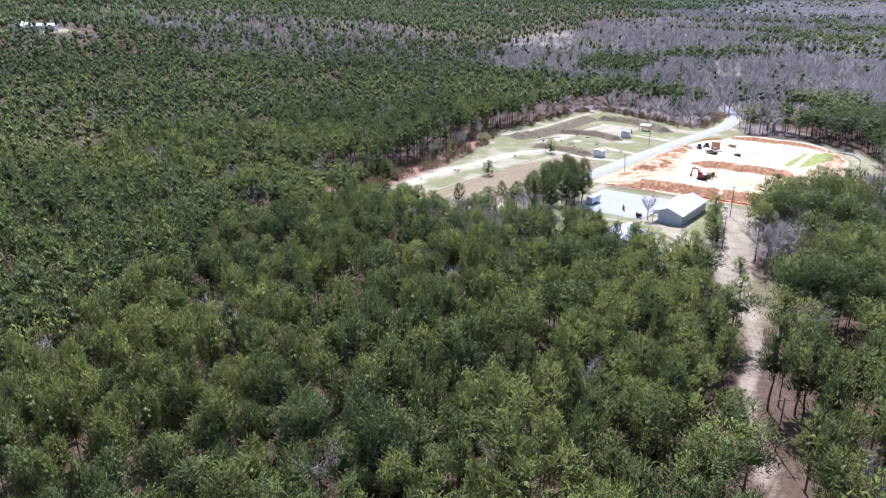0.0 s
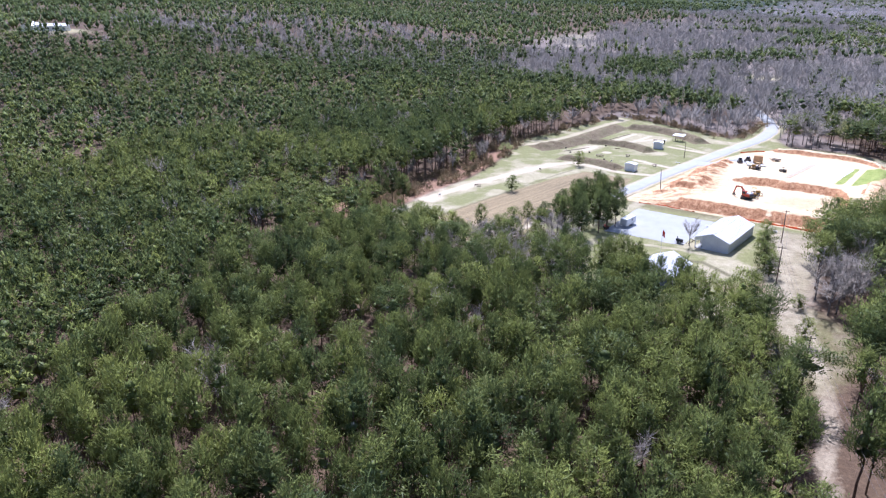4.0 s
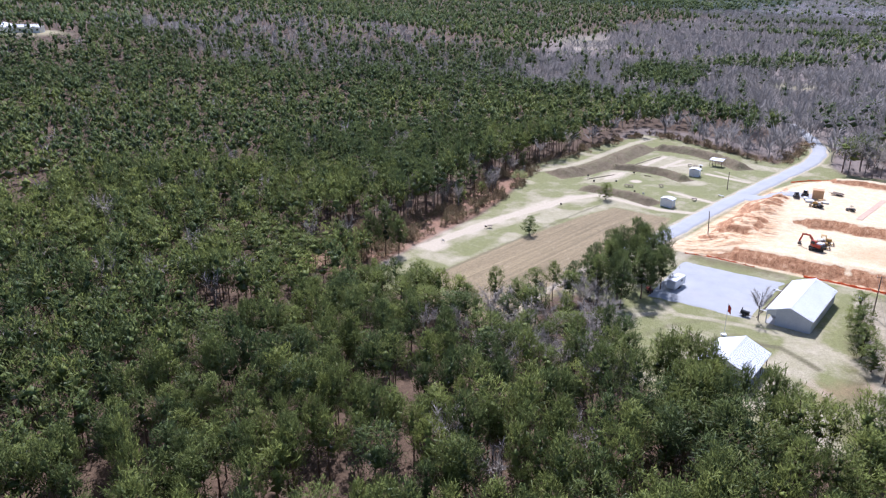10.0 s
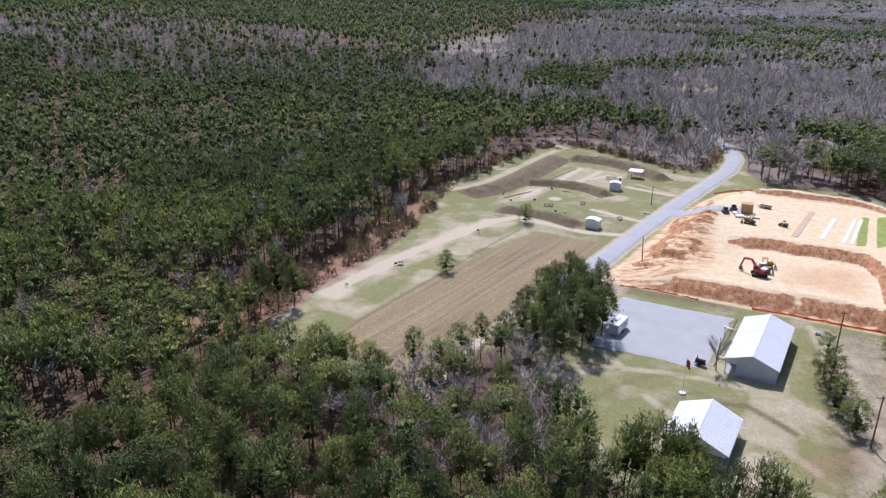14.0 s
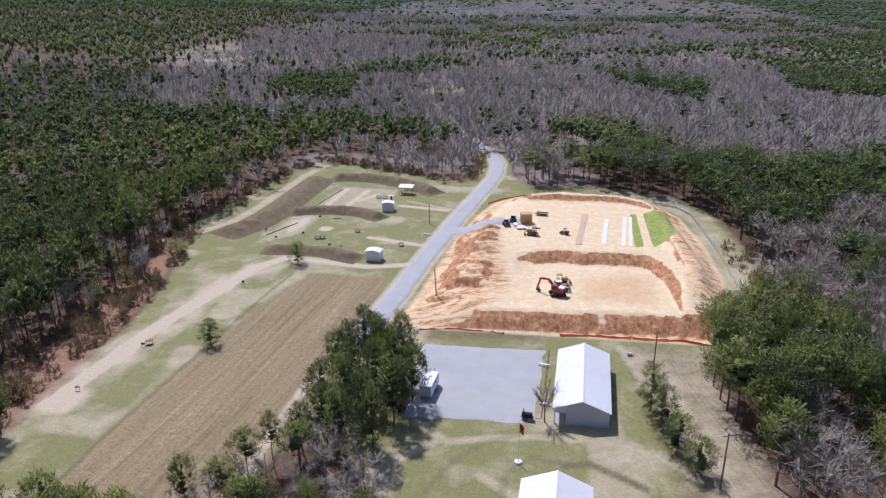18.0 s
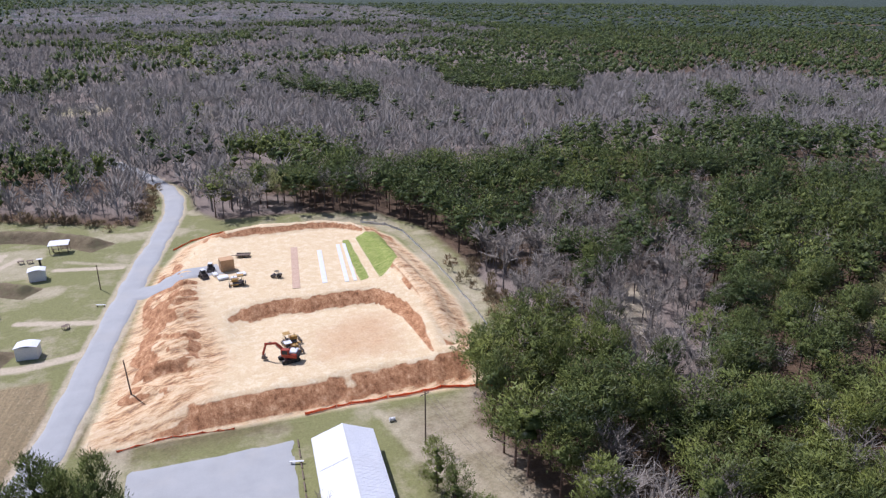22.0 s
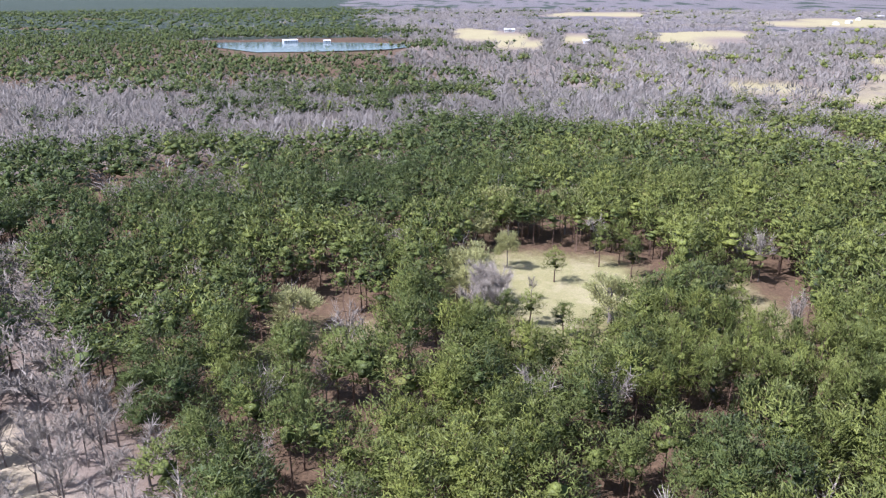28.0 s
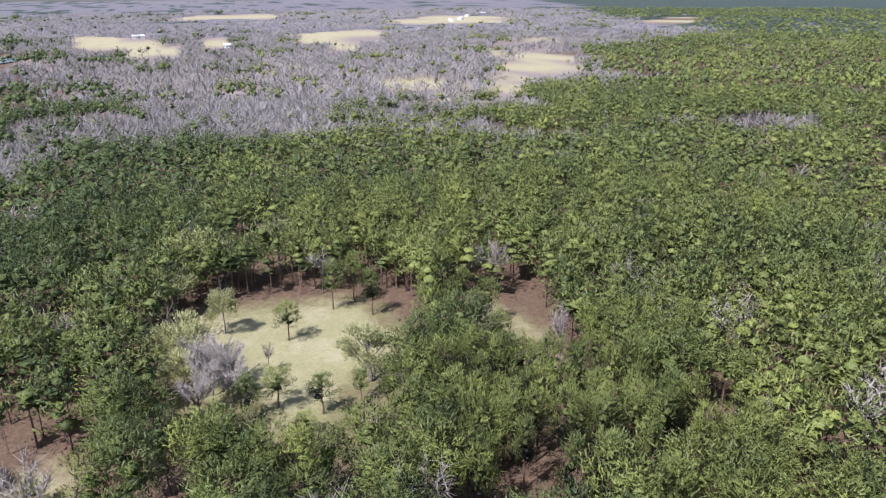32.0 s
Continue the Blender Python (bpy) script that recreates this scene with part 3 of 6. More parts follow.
sand_m = np.maximum(sand_m, 0.75 * step(9, 3, line_distance(GX, GY, [(-275, 640), (-300, 720), (-345, 840)])))
put_mask("leaves", np.maximum.reduce([step(-12, 6, inside(GX, GY, p)) for p in BARE_WOODS + MIXED[:1]]) * 0.85)
sand_m = np.maximum(sand_m, soft_in([(52, 146), (56, 146), (64, 190), (62, 224), (50, 238), (30, 246), (30, 238), (46, 230), (54, 215)], 2) * (0.36 + 0.24 * value_noise(GX, GY, 5, 98)))
put_mask("sand", sand_m)
put_mask("meadow", np.maximum.reduce([step(-14, 14, inside(GX, GY, p)) for p in FIELDS] + [soft_in(GLADE, 2.5) * 0.5, soft_in(GLADE_2, 3) * 0.45, soft_in(GLADE_3, 3) * 0.55, soft_in(HILLTOP, 25) * 0.36]))
put_mask("clay", step(-2.5, 1.0, inside(GX, GY, SITE)))
put_mask("damp", soft_in([(16, 144), (34, 142), (36, 152), (37, 163), (28, 165), (18, 158)], 6) * 0.62)
gyy, gxx = np.gradient(GZ, gy, gx)
put_mask("bank", step(0.26, 0.5, np.hypot(gxx, gyy)) * (1 - 0.75 * step(42, 45, GX) * step(215, 205, GY)) * step(-1.5, 0.5, inside(GX, GY, SITE)))
rut_m = np.maximum.reduce([soft_in([(-22, 134), (-4, 136), (2, 152), (-2, 176), (-4, 200), (-12, 214), (-16, 190), (-20, 160)], 4), step(5, 1, np.abs(GX - 46.5 - (GY - 180) * 0.02)) * step(140, 150, GY) * step(232, 222, GY), step(3.5, 0.5, np.abs(inside(GX, GY, SITE) - 2))])
put_mask("rut", rut_m * 0.72)
put_mask("lush", np.maximum(soft_in([(40.5, 211), (47, 216), (48, 206), (46, 188), (38.5, 178)], 0.8), soft_in([(36.5, 210), (38.3, 210), (36.2, 179), (33.6, 178)], 0.4)))


def ribbon(name, pts, width, mat, lift, label, category, every=2.0):
    """A road laid on the ground along a line, with uneven shoulders."""
    line = []
    for (x0, y0), (x1, y1) in zip(pts, pts[1:]):
        k = max(1, int(math.hypot(x1 - x0, y1 - y0) / every))
        line += [(x0 + (x1 - x0) * i / k, y0 + (y1 - y0) * i / k) for i in range(k)]
    line = np.array(line + [pts[-1]])
    for _ in range(3):
        line[1:-1] = (line[:-2] + 2 * line[1:-1] + line[2:]) / 4
    tan = np.gradient(line, axis=0)
    tan /= np.linalg.norm(tan, axis=1)[:, None]
    nor = np.stack([tan[:, 1], -tan[:, 0]], 1)
    cols = np.array([-1.0, -0.94, -0.5, 0, 0.5, 0.94, 1.0]) * width / 2
    wig = (value_noise(line[:, 0], line[:, 1], 3.1, 21) - 0.5) * 1.1
    v = []
    for j, c in enumerate(cols):
        p = line + nor * (c + (np.sign(c) * wig if abs(c) > width * 0.4 else 0 * wig))[:, None]
        edge = j in (0, 6)
        z = ground_z(p[:, 0], p[:, 1]) + (-0.05 if edge else lift + 0.06 * (1 - abs(c) / width * 2))
        v.append(np.column_stack([p, z]))
    v = np.stack(v, 1)
    n, k = v.shape[:2]
    q = np.arange(n * k).reshape(n, k)
    f = np.stack([q[:-1, :-1], q[:-1, 1:], q[1:, 1:], q[1:, :-1]], -1).reshape(-1, 4)
    return tagged(new(name, mesh_object(name, v.reshape(-1, 3), f, mat)), label, category, kind="structure")


def sheet(name, corners, mat, lift, label, category, cell=1.0):
    """A four-cornered surface laid on the ground, its rim turned down."""
    (a, b_, c, d) = [np.array(p, float) for p in corners]
    n, k = int(np.linalg.norm(b_ - a) / cell) + 2, int(np.linalg.norm(d - a) / cell) + 2
    s, t = np.meshgrid(np.linspace(0, 1, n), np.linspace(0, 1, k))
    p = (a * (1 - s[..., None]) + b_ * s[..., None]) * (1 - t[..., None]) + (d * (1 - s[..., None]) + c * s[..., None]) * t[..., None]
    rim = (s == 0) | (s == 1) | (t == 0) | (t == 1)
    p += rim[..., None] * (np.stack([value_noise(p[..., 0], p[..., 1], 2.3, 31), value_noise(p[..., 0], p[..., 1], 2.3, 32)], -1) - 0.5) * 1.3
    z = ground_z(p[..., 0], p[..., 1]) + np.where(rim, -0.05, lift)
    q = np.arange(n * k).reshape(k, n)
    f = np.stack([q[:-1, :-1], q[:-1, 1:], q[1:, 1:], q[1:, :-1]], -1).reshape(-1, 4)
    return tagged(new(name, mesh_object(name, np.dstack([p, z]).reshape(-1, 3), f, mat)), label, category, kind="structure")


ribbon("road", ROAD[3:], 5.7, M_GRAVEL, 0.10, "grey gravel road with sandy shoulders", "road")
ribbon("road_spur", [(-18, 197), (-10, 197), (-4, 198), (3, 199)], 8.0, M_GRAVEL, 0.10, "grey gravel spur into the building site", "road", 1.0)
sheet("parking_lot", [(-17, 98), (6.5, 98.5), (9, 125), (-17, 125.5)], M_GRAVEL, 0.08, "pale grey gravel parking lot", "parking lot")
lk = np.array(LAKE, float)
tagged(new("pond", mesh_object("pond", np.column_stack([lk, np.full(len(lk), -11.6)]), [list(range(len(lk)))], M_WATER)), "wide pale pond among pine woods", "pond", kind="structure")


# ---- trees ----
def blades(base, way, length, width, rng):
    """Thin triangles from base points along a way: rows of three vertices."""
    side = np.cross(way, rng.normal(size=way.shape))
    side /= np.linalg.norm(side, axis=1)[:, None] + 1e-9
    w = np.broadcast_to(width, (len(base),))[:, None] * side
    return np.stack([base - w, base + w, base + way * np.broadcast_to(length, (len(base),))[:, None]], 1)


def soup_of(tris):
    """Loose triangles as vertices and faces."""
    v = tris.reshape(-1, 3)
    return v, np.arange(len(v)).reshape(-1, 3)


def merged(*parts_):
    vs, fs, k = [], [], 0
    for v, f in parts_:
        vs.append(v), fs.append(f + k)
        k += len(v)
    return np.concatenate(vs), np.concatenate(fs)


OCTA_V = np.array([(1, 0, 0), (0, 1, 0), (-1, 0, 0), (0, -1, 0), (0, 0, 1), (0, 0, -1)], float)
OCTA_F = np.array([(0, 1, 4), (1, 2, 4), (2, 3, 4), (3, 0, 4), (1, 0, 5), (2, 1, 5), (3, 2, 5), (0, 3, 5)])


def lumps(rng, mid_, size):
    """Uneven eight-sided clumps of dense foliage."""
    n = len(mid_)
    a = rng.random(n) * 6.283
    c, s = np.cos(a)[:, None], np.sin(a)[:, None]
    o = OCTA_V[None] * (0.75 + 0.5 * rng.random((n, 6, 1)))
    v = np.stack([o[..., 0] * c - o[..., 1] * s, o[..., 0] * s + o[..., 1] * c, o[..., 2]], -1) * size[:, None, :] + mid_[:, None, :]
    return v.reshape(-1, 3), (OCTA_F[None] + np.arange(n)[:, None, None] * 6).reshape(-1, 3)


def pine_crown(rng, clumps, per, length, width, h=13.0, r=2.2, low=0.36, blunt=0.0, core=5):
    """Boughs that end in brushes of needle tufts round a ragged core: pointed when young, rounded when blunt is 1."""
    t = ((np.arange(clumps) + rng.random(clumps)) / clumps) ** (1 - 0.25 * blunt)
    z = h * (low + (0.95 - low) * t)
    cone = np.minimum(1.0, (1.05 - t) * 1.45) ** 0.8 * np.minimum(1.0, 0.55 + t * 2.2)
    dome = np.sqrt(np.clip(1.05 - np.abs(t * 1.7 - 0.8) ** 2.4, 0.03, 1))
    prof = r * (cone * (1 - blunt) + dome * blunt) * (0.72 + 0.5 * rng.random(clumps))
    ang = np.arange(clumps) * 2.399 + rng.normal(size=clumps) * 0.5
    rad = prof * (0.5 + 0.4 * rng.random(clumps) ** 0.5)
    mid_ = np.stack([np.cos(ang) * rad, np.sin(ang) * rad, z], 1)
    ct = (np.arange(core) + 0.5) / core
    cr = r * (np.minimum(1.0, (1.08 - ct) * 1.4) * (1 - blunt) + np.sqrt(np.clip(1.05 - np.abs(ct * 1.7 - 0.8) ** 2.4, 0.03, 1)) * blunt) * (0.36 if clumps > 20 else 0.56 - 0.16 * blunt)
    ca = rng.random(core) * 6.283
    cmid = np.stack([np.cos(ca) * cr * 0.5, np.sin(ca) * cr * 0.5, h * (low + 0.02 + (0.9 - 0.17 * blunt - low) * ct)], 1)
    out = [lumps(rng, cmid, np.stack([cr, cr, np.full(core, h * (0.86 - low) / core * (0.62 - 0.2 * blunt))], 1))]
    s = r * 0.30 * (clumps / 30) ** -0.36
    k = np.repeat(np.arange(clumps), per)
    d = rng.normal(size=(len(k), 3)) * (0.40 + 0.12 * blunt) + np.stack([np.cos(ang[k]) * 0.45, np.sin(ang[k]) * 0.45, np.full(len(k), 1.0 - 0.25 * blunt)], 1)
    d /= np.linalg.norm(d, axis=1)[:, None]
    p = mid_[k] + rng.normal(size=(len(k), 3)) * s * np.array([0.55, 0.55, 0.40]) - d * length * 0.3
    ln = length * (0.65 + 0.7 * rng.random(len(k)))
    side = np.cross(d, rng.normal(size=d.shape))
    side *= width / (np.linalg.norm(side, axis=1)[:, None] + 1e-9)
    tip, flare = p + d * ln[:, None], (rng.random(len(k)) < 0.55)[:, None, None]
    out.append(soup_of(np.where(flare, np.stack([p, tip - side, tip + side], 1), np.stack([p - side, p + side, tip], 1))))
    return merged(*out)


def bare_crown(rng, twigs, width, h=12.0, r=3.0, low=0.28, limbs=9):
    """Rising limbs and fine twigs of a leafless tree, as triangles."""
    la, lt = rng.random(limbs) * 6.283, low * h + rng.random(limbs) * 0.3 * h
    tip = np.stack([np.cos(la) * r * 0.8, np.sin(la) * r * 0.8, h * (0.62 + 0.36 * rng.random(limbs))], 1) * np.array([1, 1, 1.0])
    root = np.stack([0 * la, 0 * la, lt], 1)
    ways = tip - root
    ln = np.linalg.norm(ways, axis=1)
    out = [blades(root, ways / ln[:, None], ln, max(0.09, width * 0.6), rng)]
    pick = rng.integers(0, limbs, twigs)
    s = 0.25 + 0.75 * rng.random(twigs)
    base = root[pick] + ways[pick] * s[:, None]
    way = ways[pick] / ln[pick][:, None] * 0.6 + rng.normal(size=(twigs, 3)) * 0.55 + np.array([0, 0, 0.45])
    way /= np.linalg.norm(way, axis=1)[:, None]
    out.append(blades(base, way, 1.2 + 1.3 * rng.random(twigs), width, rng))
    return np.concatenate(out)


def trunk_tris(h, r, n=5, bend=0.0):
    a = np.arange(n) * 2 * np.pi / n
    ring = np.stack([np.cos(a), np.sin(a), 0 * a], 1)
    b0, b1 = ring * r, ring * r * 0.25 + np.array([bend, 0, h])
    t = []
    for i in range(n):
        j = (i + 1) % n
        t += [[b0[i], b0[j], b1[j]], [b0[i], b1[j], b1[i]]]
    return np.array(t)


rng = np.random.default_rng(7)
def pine_set(r, low, blunt):
    """Crowns of one age at four levels of detail; the coarsest stands for three trees."""
    return {0: [pine_crown(rng, 38, 23 + int(4 * blunt), 0.95 - 0.35 * blunt, 0.058 + 0.02 * blunt, r=r + 0.15 * (i % 3), low=low + 0.03 * (i % 4), blunt=blunt) for i in range(8)],
            1: [pine_crown(rng, 19, 9, 1.25 - 0.5 * blunt, 0.105 + 0.02 * blunt, r=r + 0.1, low=low + 0.04, blunt=blunt, core=3) for i in range(8)],
            2: [pine_crown(rng, 10, 5, 1.3 - 0.35 * blunt, 0.2, r=r + 0.1, low=low + 0.04, blunt=blunt, core=2) for i in range(8)],
            3: [pine_crown(rng, 4, 3, 2.2 - 0.7 * blunt, 0.36 + 0.06 * blunt, r=r, low=low, blunt=blunt, core=1) for i in range(8)]}


def far_bare(n, width, spread=2.3, crowns=1):
    """A leafless crown seen from afar: a fan of fine rising sprays round a few stems."""
    out = []
    for c in range(crowns):
        at = np.array([math.cos(c * 2.3) * 1.9, math.sin(c * 2.3) * 1.9, 0]) * (crowns > 1)
        a, q = rng.random(n) * 6.283, rng.random(n) ** 0.5
        base = np.stack([np.cos(a) * q * spread * 0.45, np.sin(a) * q * spread * 0.45, 3.4 + 4.4 * rng.random(n)], 1) + at
        way = np.stack([np.cos(a) * q * 0.55, np.sin(a) * q * 0.55, np.ones(n)], 1) + rng.normal(size=(n, 3)) * 0.22
        out += [blades(base, way / np.linalg.norm(way, axis=1)[:, None], 3.0 + 2.6 * rng.random(n), width, rng), blades(at[None] + rng.normal(size=(2, 3)) * 0.3, np.array([[0.05, 0, 1.0], [-0.06, 0.05, 1.0]]), 9.0, width * 0.7, rng)]
    return soup_of(np.concatenate(out))


YOUNG, OLD = pine_set(2.35, 0.40, 0.25), pine_set(3.1, 0.46, 0.85)
BARE = {0: [soup_of(bare_crown(rng, 340, 0.048)) for i in range(6)], 1: [soup_of(bare_crown(rng, 130, 0.09, r=2.6)) for i in range(6)], 2: [far_bare(26, 0.17) for i in range(6)], 3: [far_bare(7, 0.28, 2.8, 2) for i in range(6)]}
TRUNK = soup_of(trunk_tris(10.5, 0.15))
TRUNK_LOW = soup_of(trunk_tris(9.5, 0.16, 3))


def scatter(x, y, scale, turn, shapes, which, tint, swell=0.0):
    """Copies of triangle shapes set on the ground, as one triangle soup."""
    z = ground_z(x, y) - 0.1
    vs, fs, tn, bl, base = [], [], [], [], 0
    for k in range(len(shapes)):
        sel = np.where(which == k)[0]
        if not len(sel):
            continue
        c, s = np.cos(turn[sel])[:, None], np.sin(turn[sel])[:, None]
        v, f = shapes[k]
        sx, sz = scale[sel, 0][:, None], scale[sel, 1][:, None]
        p = np.stack([(v[:, 0] * c - v[:, 1] * s) * sx + x[sel][:, None], (v[:, 0] * s + v[:, 1] * c) * sx + y[sel][:, None], v[:, 2] * sz + z[sel][:, None]], -1)
        vs.append(p.reshape(-1, 3)), tn.append(np.repeat(tint[sel], len(v)))
        if swell:
            n = crown_bulge(v) * swell
            bl.append(np.stack([n[:, 0] * c - n[:, 1] * s, n[:, 0] * s + n[:, 1] * c, n[:, 2] + 0 * c], -1).reshape(-1, 3))
        fs.append((f[None] + (base + np.arange(len(sel)) * len(v))[:, None, None]).reshape(-1, 3))
        base += len(sel) * len(v)
    return np.concatenate(vs), np.concatenate(fs), np.concatenate(tn), np.concatenate(bl) if swell else None


def soup(name, v, f, tint, bulge, mat, label, category):
    return tagged(new(name, mesh_object(name, v, f, mat, tint, bulge)), label, category, kind="stuff")


def woods(x, y):
    """Chance of pine, by place, and whether trees stand there at all."""
    pine = np.full(x.shape, 0.97)
    for p in BARE_WOODS:
        pine = np.where(inside(x, y, p) + (16 if len(p) > 7 else 0) > (value_noise(x, y, 20, 41) - 0.5) * 24 + (value_noise(x, y, 90, 46) - 0.5) * 0.25 * np.clip(np.hypot(x, y - 100) - 200, 0, 600), 0.035, pine)
    for p in PINE_ISLES:
        pine = np.where(inside(x, y, p) > (value_noise(x, y, 14, 42) - 0.5) * 12 + (value_noise(x, y, 60, 47) - 0.5) * 0.2 * np.clip(np.hypot(x, y - 100) - 250, 0, 600), 0.93, pine)
    for p in MIXED:
        pine = np.where(inside(x, y, p) > (value_noise(x, y, 14, 45) - 0.5) * 7, 0.14 if p is MIXED[0] else 0.3 if p is MIXED[-1] else 0.5, pine)
    pine = np.where(inside(x, y, [(42, 62), (42, 84), (47, 100), (56, 98), (60, 76), (54, 56)]) > 0, 0.15, pine)
    clump = value_noise(x, y, 70, 43) * 0.6 + value_noise(x, y, 26, 44) * 0.4
    pine = np.where((pine < 0.5) & (clump > 0.70 - 0.12 * step(450, 800, y)) & (np.hypot(x, y - 100) > 430), 0.8, pine)
    pine = np.where((pine > 0.5) & (clump < 0.20), 0.6, pine)
    edge_ = inside(x, y, OPEN)
    pine = np.where((edge_ > -24 + 8 * value_noise(x, y, 12, 49)) & (x < 20) & (x > -78) & (y > 240), 0.12, pine)
    pine = np.where((edge_ > -7 + 6 * value_noise(x, y, 12, 49)) & (x < -70), 0.85, pine)
    free = edge_ < 0.5
    free &= line_distance(x, y, STRIP) > 4.0 + 1.8 * step(45, 65, y)
    free &= line_distance(x, y, [(130, 236), (138, 219), (160, 211), (183, 207), (215, 214), (252, 222)]) > 3.5
    for p in CLEARED:
        free &= inside(x, y, p) < 0
    for p in FIELDS + [LAKE]:
        free &= inside(x, y, p) < (-25 if p is LAKE else 4)
        k = 0.19 if p in FIELDS[:3] else 0.15
        free &= inside(x + k * (x - 35), y + k * (y - 75), p) < 4      # cut-over skirts on the near side
    free &= (np.maximum(inside(x, y, HILLTOP), inside(x + 0.15 * (x - 30), y + 0.15 * (y + 30), HILLTOP)) < 0) | (value_noise(x, y, 16, 48) > 0.62)
    return pine, free


FRONT_EDGE = [(-125, 50), (-90, 46), (-60, 47), (-14, 52), (-12, 66), (-22, 92), (-36, 92), (-44, 72), (-88, 76), (-120, 82)]      # lower trees along the field
CAM_LINE = [(70, -112), (50, -85), (17, -36), (0, 0), (-3, 25), (8, 59), (27, 75), (47, 80)]


def jittered(x0, x1, y0, y1, cell):
    nx_, ny_ = int((x1 - x0) / cell), int((y1 - y0) / cell)
    a, b_ = np.meshgrid(np.arange(nx_), np.arange(ny_))
    x = x0 + (a + 0.5 + (rng.random(a.shape) - 0.5) * 1.0) * cell
    y = y0 + (b_ + 0.5 + (rng.random(a.shape) - 0.5) * 1.0) * cell
    return x.ravel(), y.ravel()


def reach(x, y):
    return line_distance(x, y, CAM_LINE)


NEAR = [(-50, -70), (10, -110), (45, -70), (80, -15), (115, 12), (152, 6), (166, 50), (160, 100), (125, 135), (70, 170), (20, 140), (-60, 120), (-80, 60), (-72, 0)]


def seen(x, y):
    """The side of the land that lies before the flight."""
    return ((x > 45) | (y > -110 + (45 - x) * 0.42)) & ((x < 40) | (y > -60 - 1.12 * (x - 60)))


def stand(level, lo, hi, cell, area):
    x, y = jittered(*area, cell)
    d = -inside(x, y, NEAR)
    k = (d >= lo) & (d < hi) & seen(x, y)
    x, y = x[k], y[k]
    pine, free = woods(x, y)
    x, y, pine = x[free], y[free], pine[free]
    keep = rng.random(len(x)) > 0.03 + 0.14 * step(35, 60, x) * (value_noise(x, y, 17, 53) > 0.3) + 0.62 * (inside(x, y, [(57, 20), (66, 36), (72, 30), (76, -5), (68, -14)]) > 0) + 0.1 * (inside(x, y, [(42, 48), (40, 66), (46, 92), (55, 96), (60, 72), (57, 44)]) > 0) + 0.15 * (inside(x, y, MIXED[0]) > 0) + 0.72 * (value_noise(x, y, 13, 51) > 0.80) + 0.45 * (inside(x, y, [(100, 90), (150, 92), (165, 135), (120, 150), (95, 125)]) > 0) * (value_noise(x, y, 9, 52) > 0.4)
    x, y, pine = x[keep], y[keep], pine[keep]
    return x, y, rng.random(len(x)) < pine


def tree_sizes(x, y, kind_, big):
    n, east = len(x), step(-20, 40, x + 0.25 * np.minimum(0, y))
    tall = 1.05 + 0.14 * step(-18, -4, inside(x, y, OPEN)) * step(-60, -90, x) + 0.02 * east + 0.2 * (value_noise(x, y, 34, 62) - 0.5) if kind_ else 0.95
    tall = tall * (1 - 0.30 * step(-8, 6, inside(x, y, FRONT_EDGE)))
    sc = np.stack([(0.72 + 0.6 * rng.random(n)) * big * (0.95 + 0.22 * east), (0.76 + 0.44 * rng.random(n)) * tall], 1)
    # random stand tones; north and far terms paint crown shade into the tint
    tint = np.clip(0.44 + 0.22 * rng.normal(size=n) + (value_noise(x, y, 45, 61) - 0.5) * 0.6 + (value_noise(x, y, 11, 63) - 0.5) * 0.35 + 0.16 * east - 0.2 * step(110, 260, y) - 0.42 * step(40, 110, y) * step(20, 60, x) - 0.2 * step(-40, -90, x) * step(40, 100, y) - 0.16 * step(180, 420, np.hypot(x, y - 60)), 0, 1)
    return sc, tint, rng.random(n) * 6.283


# pines and bare trees that stand singly: along the clearing's edges and beside the dirt strip
SINGLE = [[(20, -60), (52, -60), (52, 20), (40, 44), (20, 40)], [(60, -60), (90, -60), (90, 30), (62, 40)], [(-84, 50), (-20, 50), (30, 44), (34, 60), (-20, 70), (-84, 74)], [(112, 20), (150, 20), (150, 56), (112, 56)]]
singles = []
LEVELS = [(0, -999, 0, 4.3, (-90, 170, -120, 180)), (1, 0, 115, 4.2, (-220, 300, -240, 300)), (2, 115, 420, 5.5, (-520, 620, -560, 620)), (3, 420, 1250, 9.4, (-1400, 1400, -1400, 1500)), (3, 1250, 2700, 25, (-2800, 2900, -2900, 2900))]
